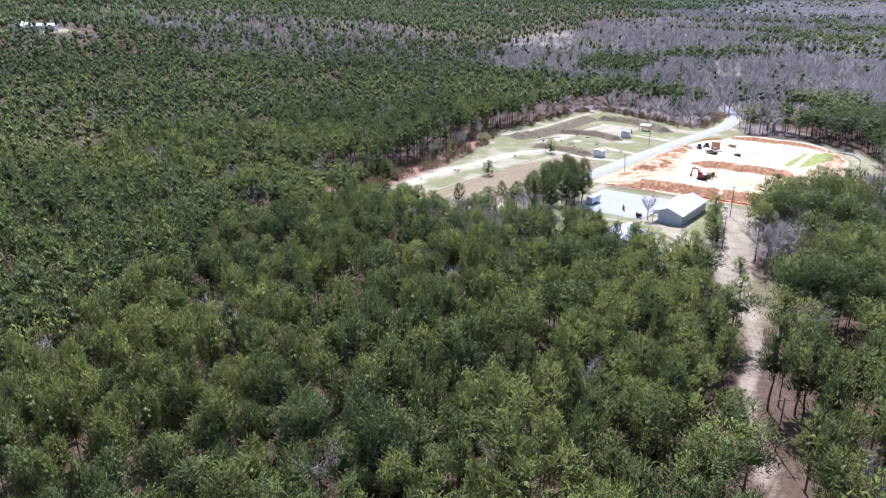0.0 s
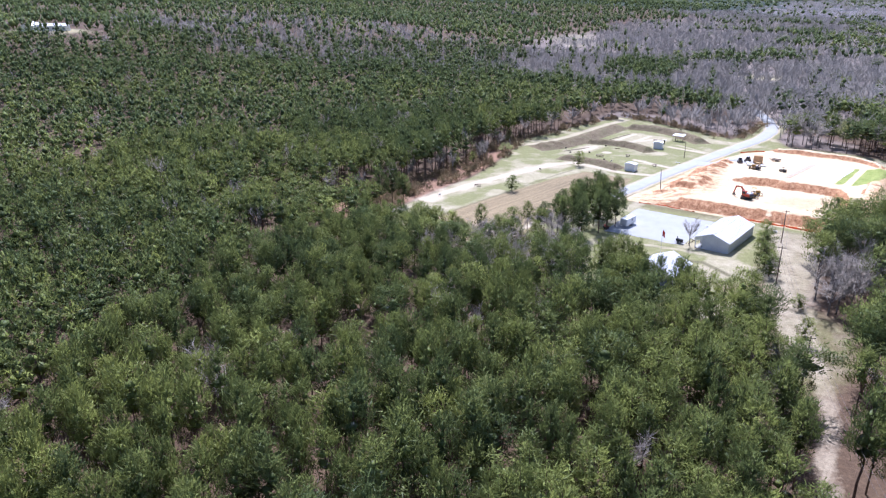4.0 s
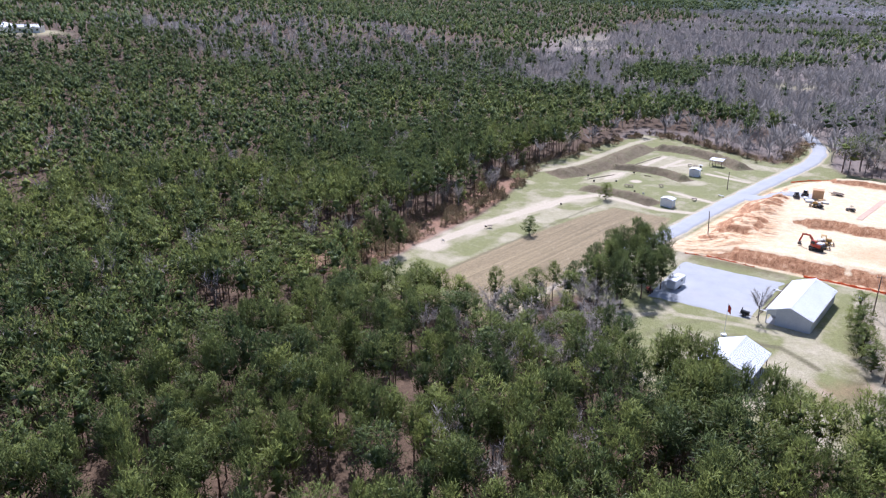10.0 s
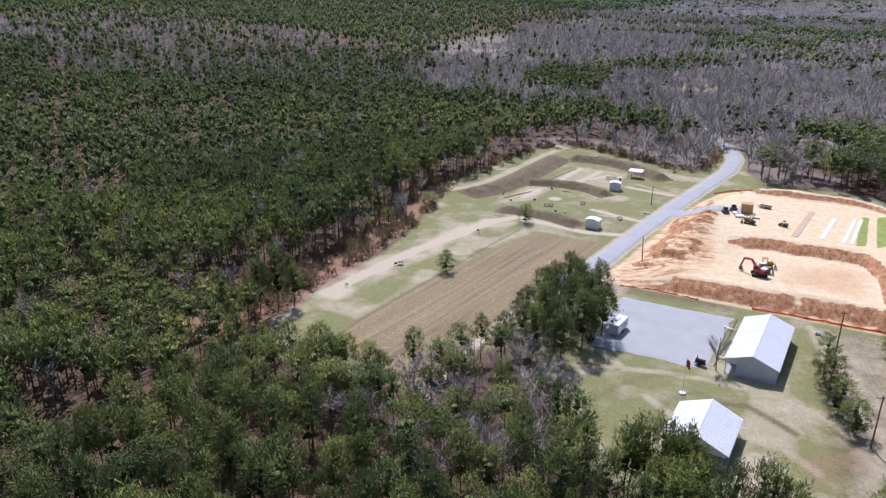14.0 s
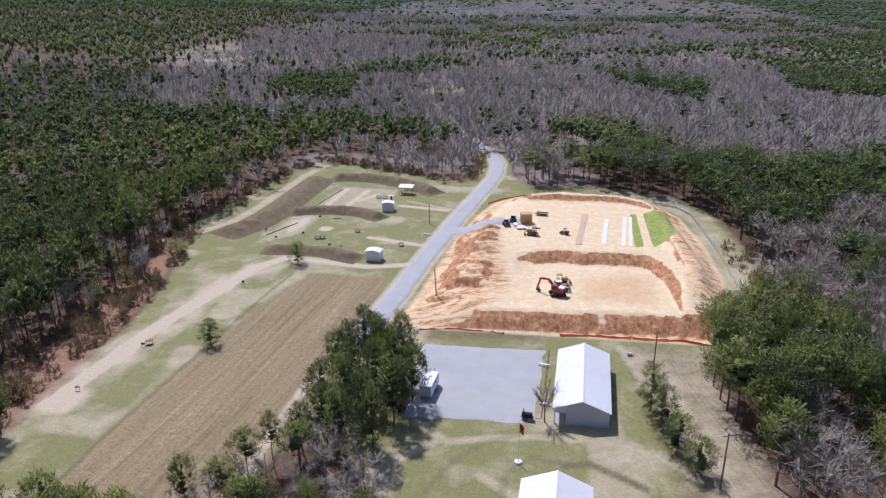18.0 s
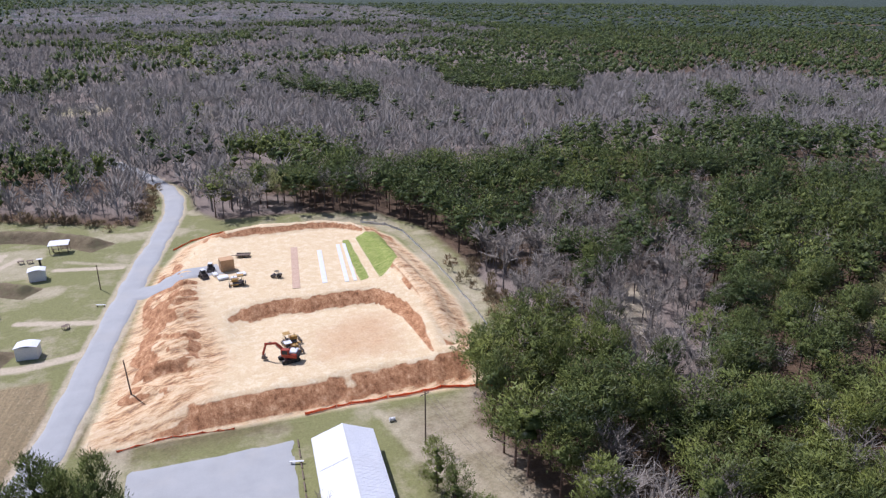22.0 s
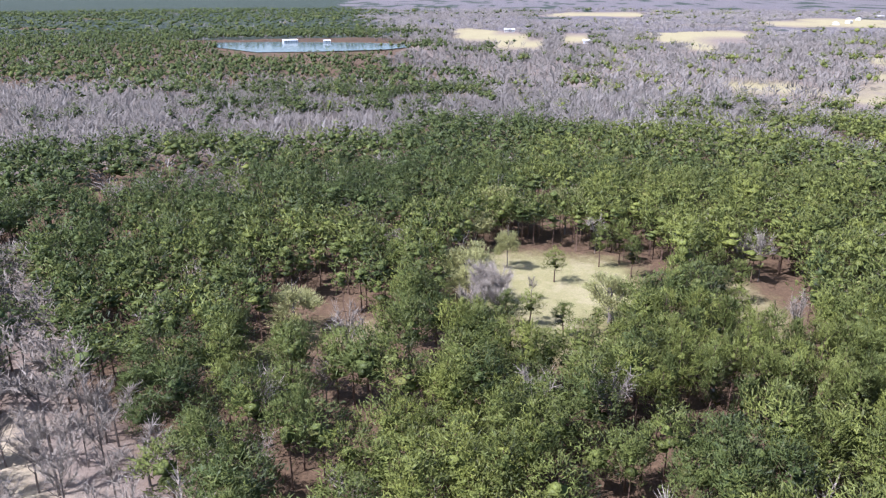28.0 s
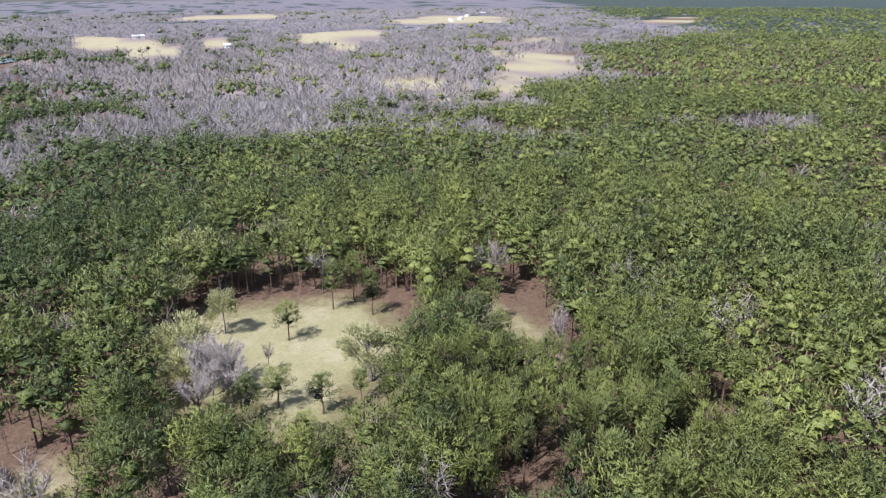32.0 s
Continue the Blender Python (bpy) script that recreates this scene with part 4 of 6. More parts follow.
for level, lo, hi, cell, area in LEVELS:
    x, y, is_pine = stand(level, lo, hi, cell, area)
    if level == 0:
        near = np.max([inside(x, y, p) for p in SINGLE], axis=0) > 0
        pick = np.where(near)[0][:300]
        for i in pick:
            singles.append((x[i], y[i], bool(is_pine[i])))
        rest = np.setdiff1d(np.arange(len(x)), pick)
        x, y, is_pine = x[rest], y[rest], is_pine[rest]
    big = {0: 1.1, 1: 1.2, 2: 1.38, 3: 1.7}[level] * (1.9 if lo >= 1250 else 1.0)
    old = rng.random(len(x)) < 0.08 + 0.84 * step(-30, 60, x + (y - 100) * 0.1)
    for sel, shapes, mat, nm, lab in ((is_pine & ~old, YOUNG[level], M_NEEDLE, "pine_woods", "dense green plantation of young pointed pines"), (is_pine & old, OLD[level], M_NEEDLE, "pine_woods", "close stand of round-crowned green pines"),
                                      (~is_pine, BARE[level], M_TWIG if level < 2 else M_THICKET, "bare_woods", "leafless grey-brown hardwood trees in early spring")):
        if not sel.any():
            continue
        is_bare = mat in (M_TWIG, M_THICKET)
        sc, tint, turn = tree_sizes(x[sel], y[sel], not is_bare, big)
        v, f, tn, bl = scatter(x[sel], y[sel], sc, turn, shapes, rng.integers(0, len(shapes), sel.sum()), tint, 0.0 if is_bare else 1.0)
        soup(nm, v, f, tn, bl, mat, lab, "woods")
        if level < 2:
            v, f, tn, bl = scatter(x[sel], y[sel], sc, turn, [TRUNK if level == 0 else TRUNK_LOW], np.zeros(sel.sum(), int), tint)
            soup("trunks", v, f, tn, bl, M_GREYBARK if is_bare else M_BARK, "slender tree trunks of the woods", "trunks")
    if level == 1:
        # the land behind the flight is wooded too
        x, y = jittered(-200, 320, -260, 60, 6.0)
        k = ~seen(x, y) & (reach(x, y) < 170) & woods(x, y)[1]
        x, y = x[k], y[k]
        sc, tint, turn = tree_sizes(x, y, True, 1.1)
        v, f, tn, bl = scatter(x, y, sc, turn, YOUNG[1], rng.integers(0, 8, len(x)), tint, 1.0)
        soup("pine_woods", v, f, tn, bl, M_NEEDLE, "dense green plantation of young pines", "woods")

# far woods: an uneven canopy sheet beyond the trees that are built one by one
cx, cy = lines(-1600, 2200, 26, 6500), lines(-900, 2400, 26, 6500)
CX, CY = np.meshgrid(cx, cy)
far_d = reach(CX, CY)
lump = value_noise(CX, CY, 31, 71) * 0.5 + value_noise(CX, CY, 67, 72) * 0.5
fld = np.max([inside(CX, CY, p) for p in FIELDS + [LAKE]], axis=0)
CZ = land(CX, CY) + np.where(fld > -10, -4.0, 6.5 + 7 * lump) - 8.0 * step(2900, 2500, far_d) - 30 * step(1260, 1130, far_d)
ids = np.arange(CX.size).reshape(CX.shape)
q = np.stack([ids[:-1, :-1], ids[:-1, 1:], ids[1:, 1:], ids[1:, :-1]], -1).reshape(-1, 4)
ok = (far_d[:-1, :-1] > 1150).ravel()
m, nt, b = material("far_canopy", 1.0)
pz = attribute(nt, "tint")
c = ramp(nt, calc(nt, "ADD", pz, calc(nt, "MULTIPLY", calc(nt, "SUBTRACT", noise_tex(nt, 0.012, 6, 0.7), 0.5), 0.9)), [(0.42, (0.05, 0.068, 0.05)), (0.58, (0.17, 0.155, 0.155))])
c = mix(nt, noise_tex(nt, 0.12, 4, 0.7), c, tuple([0.5] * 3), "OVERLAY")
nt.links.new(c, b.inputs["Base Color"])
bump(nt, b, noise_tex(nt, 0.09, 5, 0.7), 1.0, 6.0)
pine_c, _ = woods(CX.ravel(), CY.ravel())
tagged(new("far_woods", mesh_object("far_woods", np.stack([CX, CY, CZ], -1).reshape(-1, 3), q[ok], m, np.where(pine_c > 0.5, 0.3, 0.68))), "distant mixed pine and bare woods to the horizon", "woods", kind="stuff")

# ---- single trees ----
def tris_mesh(name, shape, mat, tint=0.5):
    v, f = shape if isinstance(shape, tuple) else soup_of(shape)
    return mesh_object(name, v, f, mat, np.full(len(v), tint), crown_bulge(v) if mat is M_NEEDLE else None)


def limb_mesh(name, h, r, mat, rng_, limbs=7, spread=2.2, low=0.3, fork=False):
    """A tapered, slightly crooked trunk with rising limbs."""
    bms = []
    p, k = Vector((0, 0, -0.25)), 6
    for i in range(k):
        a = Vector((rng_.normal() * 0.10, rng_.normal() * 0.10, h * (i + 1) / k))
        bms.append(rod(p, a, r * (1 - 0.8 * i / k), r * (1 - 0.8 * (i + 1) / k), 7))
        p = a
    for i in range(limbs):
        z = h * (low + (0.92 - low) * (i + 0.5) / limbs)
        ang = i * 2.4 + rng_.normal() * 0.3
        out = spread * (1.05 - 0.6 * i / limbs) * (0.7 + 0.5 * rng_.random())
        mid = Vector((math.cos(ang) * out * 0.5, math.sin(ang) * out * 0.5, z + out * (0.35 if not fork else 0.6)))
        tip = Vector((math.cos(ang + 0.2) * out, math.sin(ang + 0.2) * out, z + out * (0.7 if not fork else 1.35)))
        rr = r * (0.42 if fork else 0.26) * (1 - 0.5 * i / limbs)
        bms += [rod((0, 0, z), mid, rr, rr * 0.7, 5), rod(mid, tip, rr * 0.7, rr * 0.25, 5)]
    bm = join(*bms)
    me = bpy.data.meshes.new(name)
    bm.to_mesh(me), bm.free()
    me.materials.append(mat)
    return me


trng = np.random.default_rng(23)
SINGLE_CROWN = [tris_mesh("crown", pine_crown(trng, 36, 26, 0.85, 0.06, r=2.3 + 0.15 * (i % 3), low=0.34 + 0.03 * (i % 4), blunt=0.14 * i), M_NEEDLE, 0.2 + 0.1 * i) for i in range(7)]
SINGLE_TRUNK = [limb_mesh("trunk", 12.2, 0.17, M_BARK, trng) for _ in range(4)]
BUSHY_CROWN = [tris_mesh("crown", pine_crown(trng, 46, 44, 0.66, 0.065, r=3.2, low=0.1, blunt=0.5, core=6), M_NEEDLE, 0.35 + 0.15 * i) for i in range(3)]
DENSE_CROWN = [tris_mesh("crown", pine_crown(trng, 46, 46, 0.66, 0.065, r=3.1, low=0.28, blunt=0.35, core=6), M_NEEDLE, 0.12 + 0.1 * i) for i in range(3)]
BARE_TWIGS = [tris_mesh("crown", bare_crown(trng, 620, 0.034), M_TWIG, 0.2 + 0.2 * i) for i in range(4)]
BARE_TRUNK = [limb_mesh("trunk", 10.5, 0.17, M_GREYBARK, trng, 8, 2.6, 0.25, True) for _ in range(3)]


def bud_crown(rng_, n, h=9.0, r=3.6, low=0.36, size=0.34):
    """An open spreading crown of fine twigs in first leaf, in uneven clumps."""
    k = 26
    a, e = rng_.random(k) * 6.283, np.arcsin(np.clip(rng_.random(k) * 1.15 - 0.15, -0.15, 1))
    rad = 0.62 + 0.38 * rng_.random(k)
    mid_ = np.stack([np.cos(a) * np.cos(e) * r * rad, np.sin(a) * np.cos(e) * r * rad, h * (low + 0.12) + np.sin(e) * h * (0.88 - low) * rad], 1)
    pick = rng_.integers(0, k, n)
    p = mid_[pick] + rng_.normal(size=(n, 3)) * np.array([0.17, 0.17, 0.1]) * r
    way = (p - np.array([0, 0, h * low])) / r + rng_.normal(size=(n, 3)) * 0.5 + np.array([0, 0, 0.4])
    way /= np.linalg.norm(way, axis=1)[:, None]
    return blades(p, way, size * (0.7 + 1.2 * rng_.random(n)), size * 0.2, rng_)


BUD_CROWN = [tris_mesh("crown", bud_crown(trng, 4600, size=0.4), M_BUD, 0.2 + 0.3 * i) for i in range(3)]
GREY_TWIGS = [tris_mesh("crown", bare_crown(trng, 2200, 0.04, r=4.0, low=0.16, limbs=22), M_TWIG, 0.7 + 0.2 * i) for i in range(2)]


def plant(name, x, y, crown, trunk, sx, sz, turn, label, category, group=""):
    e = thing(name, pose(x, y, at_ground(x, y) - 0.05, 0, 0, turn), label, category, group)
    e.scale = (sx, sx, sz)
    for nm, me in (("trunk", trunk), ("crown", crown)):
        new(nm, me).parent = e
    return e


for i, (x, y, is_p) in enumerate(singles):
    sx, sz, turn = 0.9 + 0.45 * trng.random(), 0.86 + 0.36 * trng.random(), trng.random() * 360
    sz *= 1 - 0.30 * float(inside(np.array([x]), np.array([y]), FRONT_EDGE)[0] > 0)
    if is_p:
        plant("pine_tree", x, y, SINGLE_CROWN[i % 7], SINGLE_TRUNK[i % 4], sx, sz, turn, "slender young pine with a ragged green crown", "tree", "pines of the plantation")
    else:
        plant("bare_tree", x, y, BARE_TWIGS[i % 4], BARE_TRUNK[i % 3], sx, sz * 0.9, turn, "leafless grey hardwood tree among pines", "tree", "bare trees of the woods")

for x, y, h in [(-26, 114, 14), (-18.5, 111.5, 14), (-29.5, 106.5, 12.5), (-22, 108, 14.5), (-15.5, 103.5, 12), (-25.8, 96, 13.5), (-30.5, 98, 11), (-17.5, 95.5, 13.5), (-25, 87, 12.5), (-19.5, 87.5, 12.5), (-21.5, 101, 14), (-28.5, 91, 11), (-23.5, 111, 14), (-19, 106, 13.5), (-26.5, 101.5, 13), (-22, 92, 13), (-16.5, 99.5, 11.5), (-28.5, 111, 12)]:
    i = int(x * 7 + y * 3) % 7
    plant("pine_tree", x, y, DENSE_CROWN[i % 3], SINGLE_TRUNK[i % 4], 0.98, h / 13, x * 37 % 360, "tall dark pine in a clump beside the gravel lot", "tree", "pines beside the lot")
for x, y, h in ((26.4, 104.5, 9.6), (27.4, 99.5, 8.4), (28.8, 93, 7.4), (31, 88, 6.4)):
    plant("pine_tree", x, y, BUSHY_CROWN[int(x) % 3], SINGLE_TRUNK[int(y) % 4], 0.86, h / 13, x * 71 % 360, "bushy young pine on the lawn near the shed", "tree", "young pines near the shed")
for x, y, h in ((-84.2, 82.7, 16.4), (-87.5, 80.5, 13.5), (-82.6, 86.5, 10.5)):
    plant("pine_tree", x, y, DENSE_CROWN[int(-x) % 3], SINGLE_TRUNK[int(y) % 4], 0.85, h / 13, x * 19 % 360, "tall dark pine at the foot of the reddish bank", "tree", "pines by the bank")
for x, y, h in ((3.2, 54.0, 16.0), (5.5, 52.9, 16.5), (7.6, 54.2, 15.0), (1.0, 52.0, 15.0), (9.6, 52.6, 14.0)):
    plant("pine_tree", x, y, SINGLE_CROWN[int(y) % 7], SINGLE_TRUNK[int(y) % 4], 1.05, h / 13, x * 83 % 360, "tall pine in a tight clump behind the pavilion", "tree", "pines behind the pavilion")
for x, y, h in ((-60.4, 120.5, 5.8), (-56, 167, 6.2)):
    plant("pine_tree", x, y, BUSHY_CROWN[int(-x) % 3], SINGLE_TRUNK[1], 0.78, h / 13, x * 53 % 360, "lone round-crowned pine standing in the field", "tree", "lone pines in the field")
for x, y, h in ((44.6, 54.6, 6.5), (40.5, 72.6, 3.5), (58.8, 7.5, 19.0), (64.3, 6.0, 17.5), (67.5, 1.0, 18.0), (71.0, 6.5, 17.0), (69.0, -5.0, 17.5), (74.5, -1.0, 18.0), (62.5, 14.5, 16.0), (77.0, 8.0, 17.0), (73.0, 14.0, 16.5)):
    plant("pine_tree", x, y, (BUSHY_CROWN if h < 8 else SINGLE_CROWN)[int(x) % 3], SINGLE_TRUNK[2], 0.6 if h < 8 else 1.3, h / 13, x * 29 % 360, "pine standing beside the dirt strip", "tree", "pines beside the dirt strip")
plant("bare_tree", 8.0, 99.3, BARE_TWIGS[1], BARE_TRUNK[1], 0.8, 0.68, 40, "small spreading leafless tree beside the shed", "tree", "bare trees in clearings")
for x, y, h in ((-91, 172, 5.5), (192.6, 27, 13), (158.6, 26.5, 11), (170, 80, 6), (188, 44, 9), (118, 110, 10), (150, 36, 9)):
    plant("bare_tree", x, y, BARE_TWIGS[int(y) % 4], BARE_TRUNK[int(y) % 3], h / 14, h / 11.5, x * 17 % 360, "leafless grey tree standing in a clearing", "tree", "bare trees in clearings")
SPREADING = limb_mesh("trunk", 6.6, 0.36, M_GREYBARK, trng, 11, 3.4, 0.22, True)
plant("budding_tree", 161.3, 62.6, BUD_CROWN[0], SPREADING, 1.35, 1.28, 70, "broad spreading tree in thin pale bud with dark limbs", "tree", "budding trees")
for x, y, h, w in ((176, 97, 11, 1.5), (219, 95, 14, 1.7), (214, 88, 12, 1.5), (218, 75, 14, 1.7), (202, 99, 11, 1.3), (143.5, 126.5, 10.5, 1.35), (188.3, 88, 11, 0.8), (176, 98, 9, 1.1), (168, 95, 8, 1.0), (26.3, 262, 12, 1.3), (152.6, 194, 9, 1.1), (105, 267, 9, 1.0), (16, 268, 9, 1.0), (-90, 168, 5, 0.7)):
    plant("budding_tree", x, y, BUD_CROWN[int(y) % 3], BARE_TRUNK[int(x) % 3], w, h / 9, x * 23 % 360, "spreading tree in pale yellow-green bud", "tree", "budding trees")
for x, y, h in ((181.3, 75.6, 9), (188.4, 57.2, 11), (193.8, 65.1, 12), (196, 60, 12.5), (205, 52, 14), (200, 47, 14), (208, 60, 13), (204, 36, 14), (199, 34, 13)):
    plant("pine_tree", x, y, SINGLE_CROWN[int(y) % 7], SINGLE_TRUNK[int(x) % 4], 1.1, h / 13, x * 43 % 360, "pine at the edge of the grassy glade", "tree", "pines round the glade")

for k in range(34):
    x, y = trng.uniform(126, 156), trng.uniform(24, 124)
    if max(float(inside(np.array([x]), np.array([y]), q_)[0]) for q_ in CLEARED) > 0.5:
        plant("pine_tree", x, y, SINGLE_CROWN[k % 7], SINGLE_TRUNK[k % 4], 0.7, 0.30 + 0.22 * trng.random(), k * 47, "low young pine in front of the glade", "tree", "young pines before the glade")


for x, y, h, w in ((164, 90, 9, 1.0), (167.5, 87, 8, 0.9), (161, 86.5, 7.5, 0.85), (171, 92, 8, 0.9), (158, 92, 8, 0.9), (197.5, 31, 10, 0.7)):
    plant("bare_tree", x, y, GREY_TWIGS[int(x) % 2], BARE_TRUNK[int(y) % 3], w, h / 11.5, x * 17 % 360, "many-stemmed pale grey leafless tree in the glade", "tree", "bare trees in clearings")

for k in range(20):
    y = trng.uniform(98, 190)
    x = -91 - max(0, y - 150) * 0.2 - abs(trng.normal()) * 5
    if k % 4:
        plant("bare_tree", x, y, BARE_TWIGS[k % 4], BARE_TRUNK[k % 3], 0.5 + 0.3 * trng.random(), 0.4 + 0.35 * trng.random(), k * 61, "small leafless grey tree on the reddish bank", "tree", "bare trees on the bank")
    else:
        plant("pine_tree", x, y, BUSHY_CROWN[k % 3], SINGLE_TRUNK[k % 4], 0.55, 0.4 + 0.3 * trng.random(), k * 61, "small bushy pine on the reddish bank", "tree", "small pines on the bank")
for x, y, h in ((173, 48.5, 12), (162, 45.8, 10), (172.4, 38.7, 11), (164, 37, 10), (161, 53, 9), (181.5, 39, 12), (178, 34.8, 11), (184, 46, 12), (157, 79, 8), (154.5, 84, 9), (153, 72, 8), (152, 60, 9), (156, 55, 9), (168, 43, 11), (176, 43, 12)):
    plant("pine_tree", x, y, SINGLE_CROWN[int(x + y) % 7], SINGLE_TRUNK[int(x) % 4], 1.15, h / 13, x * 43 % 360, "round-crowned pine at the edge of the grassy glade", "tree", "pines round the glade")

for x, y, h in ((78, 124, 11), (74, 128, 9), (83, 133, 12), (80, 139, 10), (88, 142, 12), (92, 151, 11), (86, 147, 9), (97, 157, 12), (70, 121, 10), (99, 186, 13), (110, 178, 12), (104, 182, 11), (127, 190, 13), (131, 186, 12), (147, 198, 12), (178, 173, 11)):
    plant("bare_tree", x, y, BARE_TWIGS[int(x) % 4], BARE_TRUNK[int(y) % 3], h / 12, h / 11, x * 31 % 360, "tall slender leafless grey tree on pale dry ground", "tree", "bare trees by the lane")

# low shrubs along the western bank and the wood's edge
def shrub_tris(rng_, n):
    """A low uneven bush of fine sprigs."""
    return bud_crown(rng_, n, 1.5, 1.0, 0.05, 0.42)


SHRUBS = [soup_of(shrub_tris(trng, 110)) for _ in range(5)]
sx_, sy_ = [], []
for (x0, y0), (x1, y1) in zip(OPEN[-14:], OPEN[-13:] + OPEN[:2]):
    for k in range(int(math.hypot(x1 - x0, y1 - y0) / 1.5)):
        t = trng.random()
        sx_.append(x0 + (x1 - x0) * t + trng.normal() * 2.2), sy_.append(y0 + (y1 - y0) * t + trng.normal() * 2.2)
for k in range(120):
    sx_.append(trng.uniform(-106, -84)), sy_.append(trng.uniform(76, 100))
for k in range(140):
    sx_.append(trng.uniform(58, 84)), sy_.append(trng.uniform(100, 190))
for k in range(110):
    y = trng.uniform(96, 188)
    sx_.append(-84.5 - (y > 150) * (y - 150) * 0.2 - abs(trng.normal()) * 7), sy_.append(y)
sx_, sy_ = np.array(sx_), np.array(sy_)
n = len(sx_)
v, f, tn, bl = scatter(sx_, sy_, np.stack([0.7 + 1.1 * trng.random(n), 0.7 + 1.4 * trng.random(n)], 1), trng.random(n) * 6.28, SHRUBS, trng.integers(0, 5, n), trng.random(n))
soup("shrubs", v, f, tn, bl, M_BUSH, "brown and olive scrub along the wood edge", "shrubs")


# ---- berms ----
def berm(name, pts, width, height, label):
    line = []
    for (x0, y0), (x1, y1) in zip(pts, pts[1:]):
        k = max(1, int(math.hypot(x1 - x0, y1 - y0) / 0.6))
        line += [(x0 + (x1 - x0) * i / k, y0 + (y1 - y0) * i / k) for i in range(k)]
    line = np.array(line + [pts[-1]])
    for _ in range(6):
        line[1:-1] = (line[:-2] + 2 * line[1:-1] + line[2:]) / 4
    tan = np.gradient(line, axis=0)
    tan /= np.linalg.norm(tan, axis=1)[:, None]
    nor = np.stack([tan[:, 1], -tan[:, 0]], 1)
    u = np.linspace(-1, 1, 15)
    run = np.concatenate([[0], np.cumsum(np.linalg.norm(np.diff(line, axis=0), axis=1))])
    ends = step(0, width * 0.4, run) * step(0, width * 0.4, run[-1] - run)
    rows = []
    for c in u:
        p = line + nor * (c * width / 2)
        prof = (np.cos(c * np.pi) + 1) / 2
        z = ground_z(p[:, 0], p[:, 1]) + height * ends * prof ** 0.75 * (0.82 + 0.36 * value_noise(p[:, 0], p[:, 1], 1.7, 81)) + 0.12 * prof * (value_noise(p[:, 0], p[:, 1], 0.8, 82) - 0.5) - (0.06 if abs(c) > 0.99 else -0.02)
        rows.append(np.column_stack([p, z]))
    v = np.stack(rows, 1)
    n_, k_ = v.shape[:2]
    q = np.arange(n_ * k_).reshape(n_, k_)
    f = np.stack([q[:-1, :-1], q[:-1, 1:], q[1:, 1:], q[1:, :-1]], -1).reshape(-1, 4)
    me_ = mesh_object(name, v.reshape(-1, 3), f, M_BERM)
    return tagged(new(name, me_), label, "earth berm", "range berms", "structure")


berm("berm_1", [(-69, 175.5), (-60, 176.5), (-50, 175), (-39.5, 170.5)], 8.0, 1.6, "low earth berm with dead brown grass")
berm("berm_2", [(-72, 209), (-66, 212), (-57, 213), (-48, 211.5), (-40, 206)], 7.6, 1.9, "earth berm between two firing ranges")
berm("berm_3", [(-69, 252.5), (-60, 253.5), (-50, 251.5), (-40, 246.5), (-32, 240.5), (-26, 234)], 9.0, 2.2, "long curved earth backstop berm, brown and grassy")
berm("berm_4", [(-72.5, 254), (-73.5, 240), (-75, 222), (-76.5, 208), (-79, 197), (-85, 185)], 12.5, 1.9, "broad earth bank of bare brown soil along the ranges")


# ---- buildings ----
def gable_roof(parent, L, Wd, eave, ridge, over, mat, pitch_label, panels):
    """Two slopes of ribbed metal panels, each a piece, with ridge cap and fascia."""
    hw = Wd / 2 + over
    drop = (ridge - eave) * over / (Wd / 2)
    slope = math.hypot(hw, ridge - eave + drop)
    ang = math.atan2(ridge - eave + drop, hw)
    wpan = (L + 2 * over) / panels
    deck = part("roof", prism([(-hw, eave - drop - 0.10), (0, ridge - 0.10), (hw, eave - drop - 0.10), (hw, eave - drop - 0.02), (0, ridge - 0.02), (-hw, eave - drop - 0.02)], L + 2 * over - 0.02), mat, parent, pitch_label)
    pan = join(box((slope, wpan - 0.02, 0.03), bevel=0), *[box((slope, 0.045, 0.03), (0, -wpan / 2 + wpan * k / 3 + 0.04, 0.025), 0) for k in range(3)])
    me_ = bpy.data.meshes.new("roof_panel")
    pan.to_mesh(me_), pan.free()
    me_.materials.append(mat)
    for side in (-1, 1):
        for k in range(panels):
            o = new("roof_panel", me_)
            o.parent = deck
            o.matrix_basis = Matrix.Translation((side * hw / 2, -L / 2 - over + wpan * (k + 0.5), (ridge + eave - drop) / 2 + 0.02)) @ Matrix.Rotation(side * ang, 4, "Y")
    part("ridge_cap", prism([(-0.25, ridge - 0.02), (0, ridge + 0.09), (0.25, ridge - 0.02), (0, ridge + 0.03)], L + 2 * over + 0.04), M_TRIM, deck)
    for s in (-1, 1):
        part("fascia", box((0.05, L + 2 * over, 0.2), (s * (hw + 0.03), 0, eave - drop - 0.09), 0.01), M_TRIM, parent)
    return deck


def siding_wall(parent, name, x0, x1, y, z0, top, mat, thick=0.15):
    """A gable wall along x at y; top(x) gives its height; battens every 0.6 m."""
    xs = sorted({x0, x1, *( [0.0] if x0 < 0 < x1 else [])})
    prof = [(x0, z0)] + [(x1, z0)] + [(x_, top(x_)) for x_ in reversed(xs)]
    bm = prism(prof, thick)
    bmesh.ops.translate(bm, vec=(0, y, 0), verts=bm.verts)
    return part(name, bm, mat, parent)


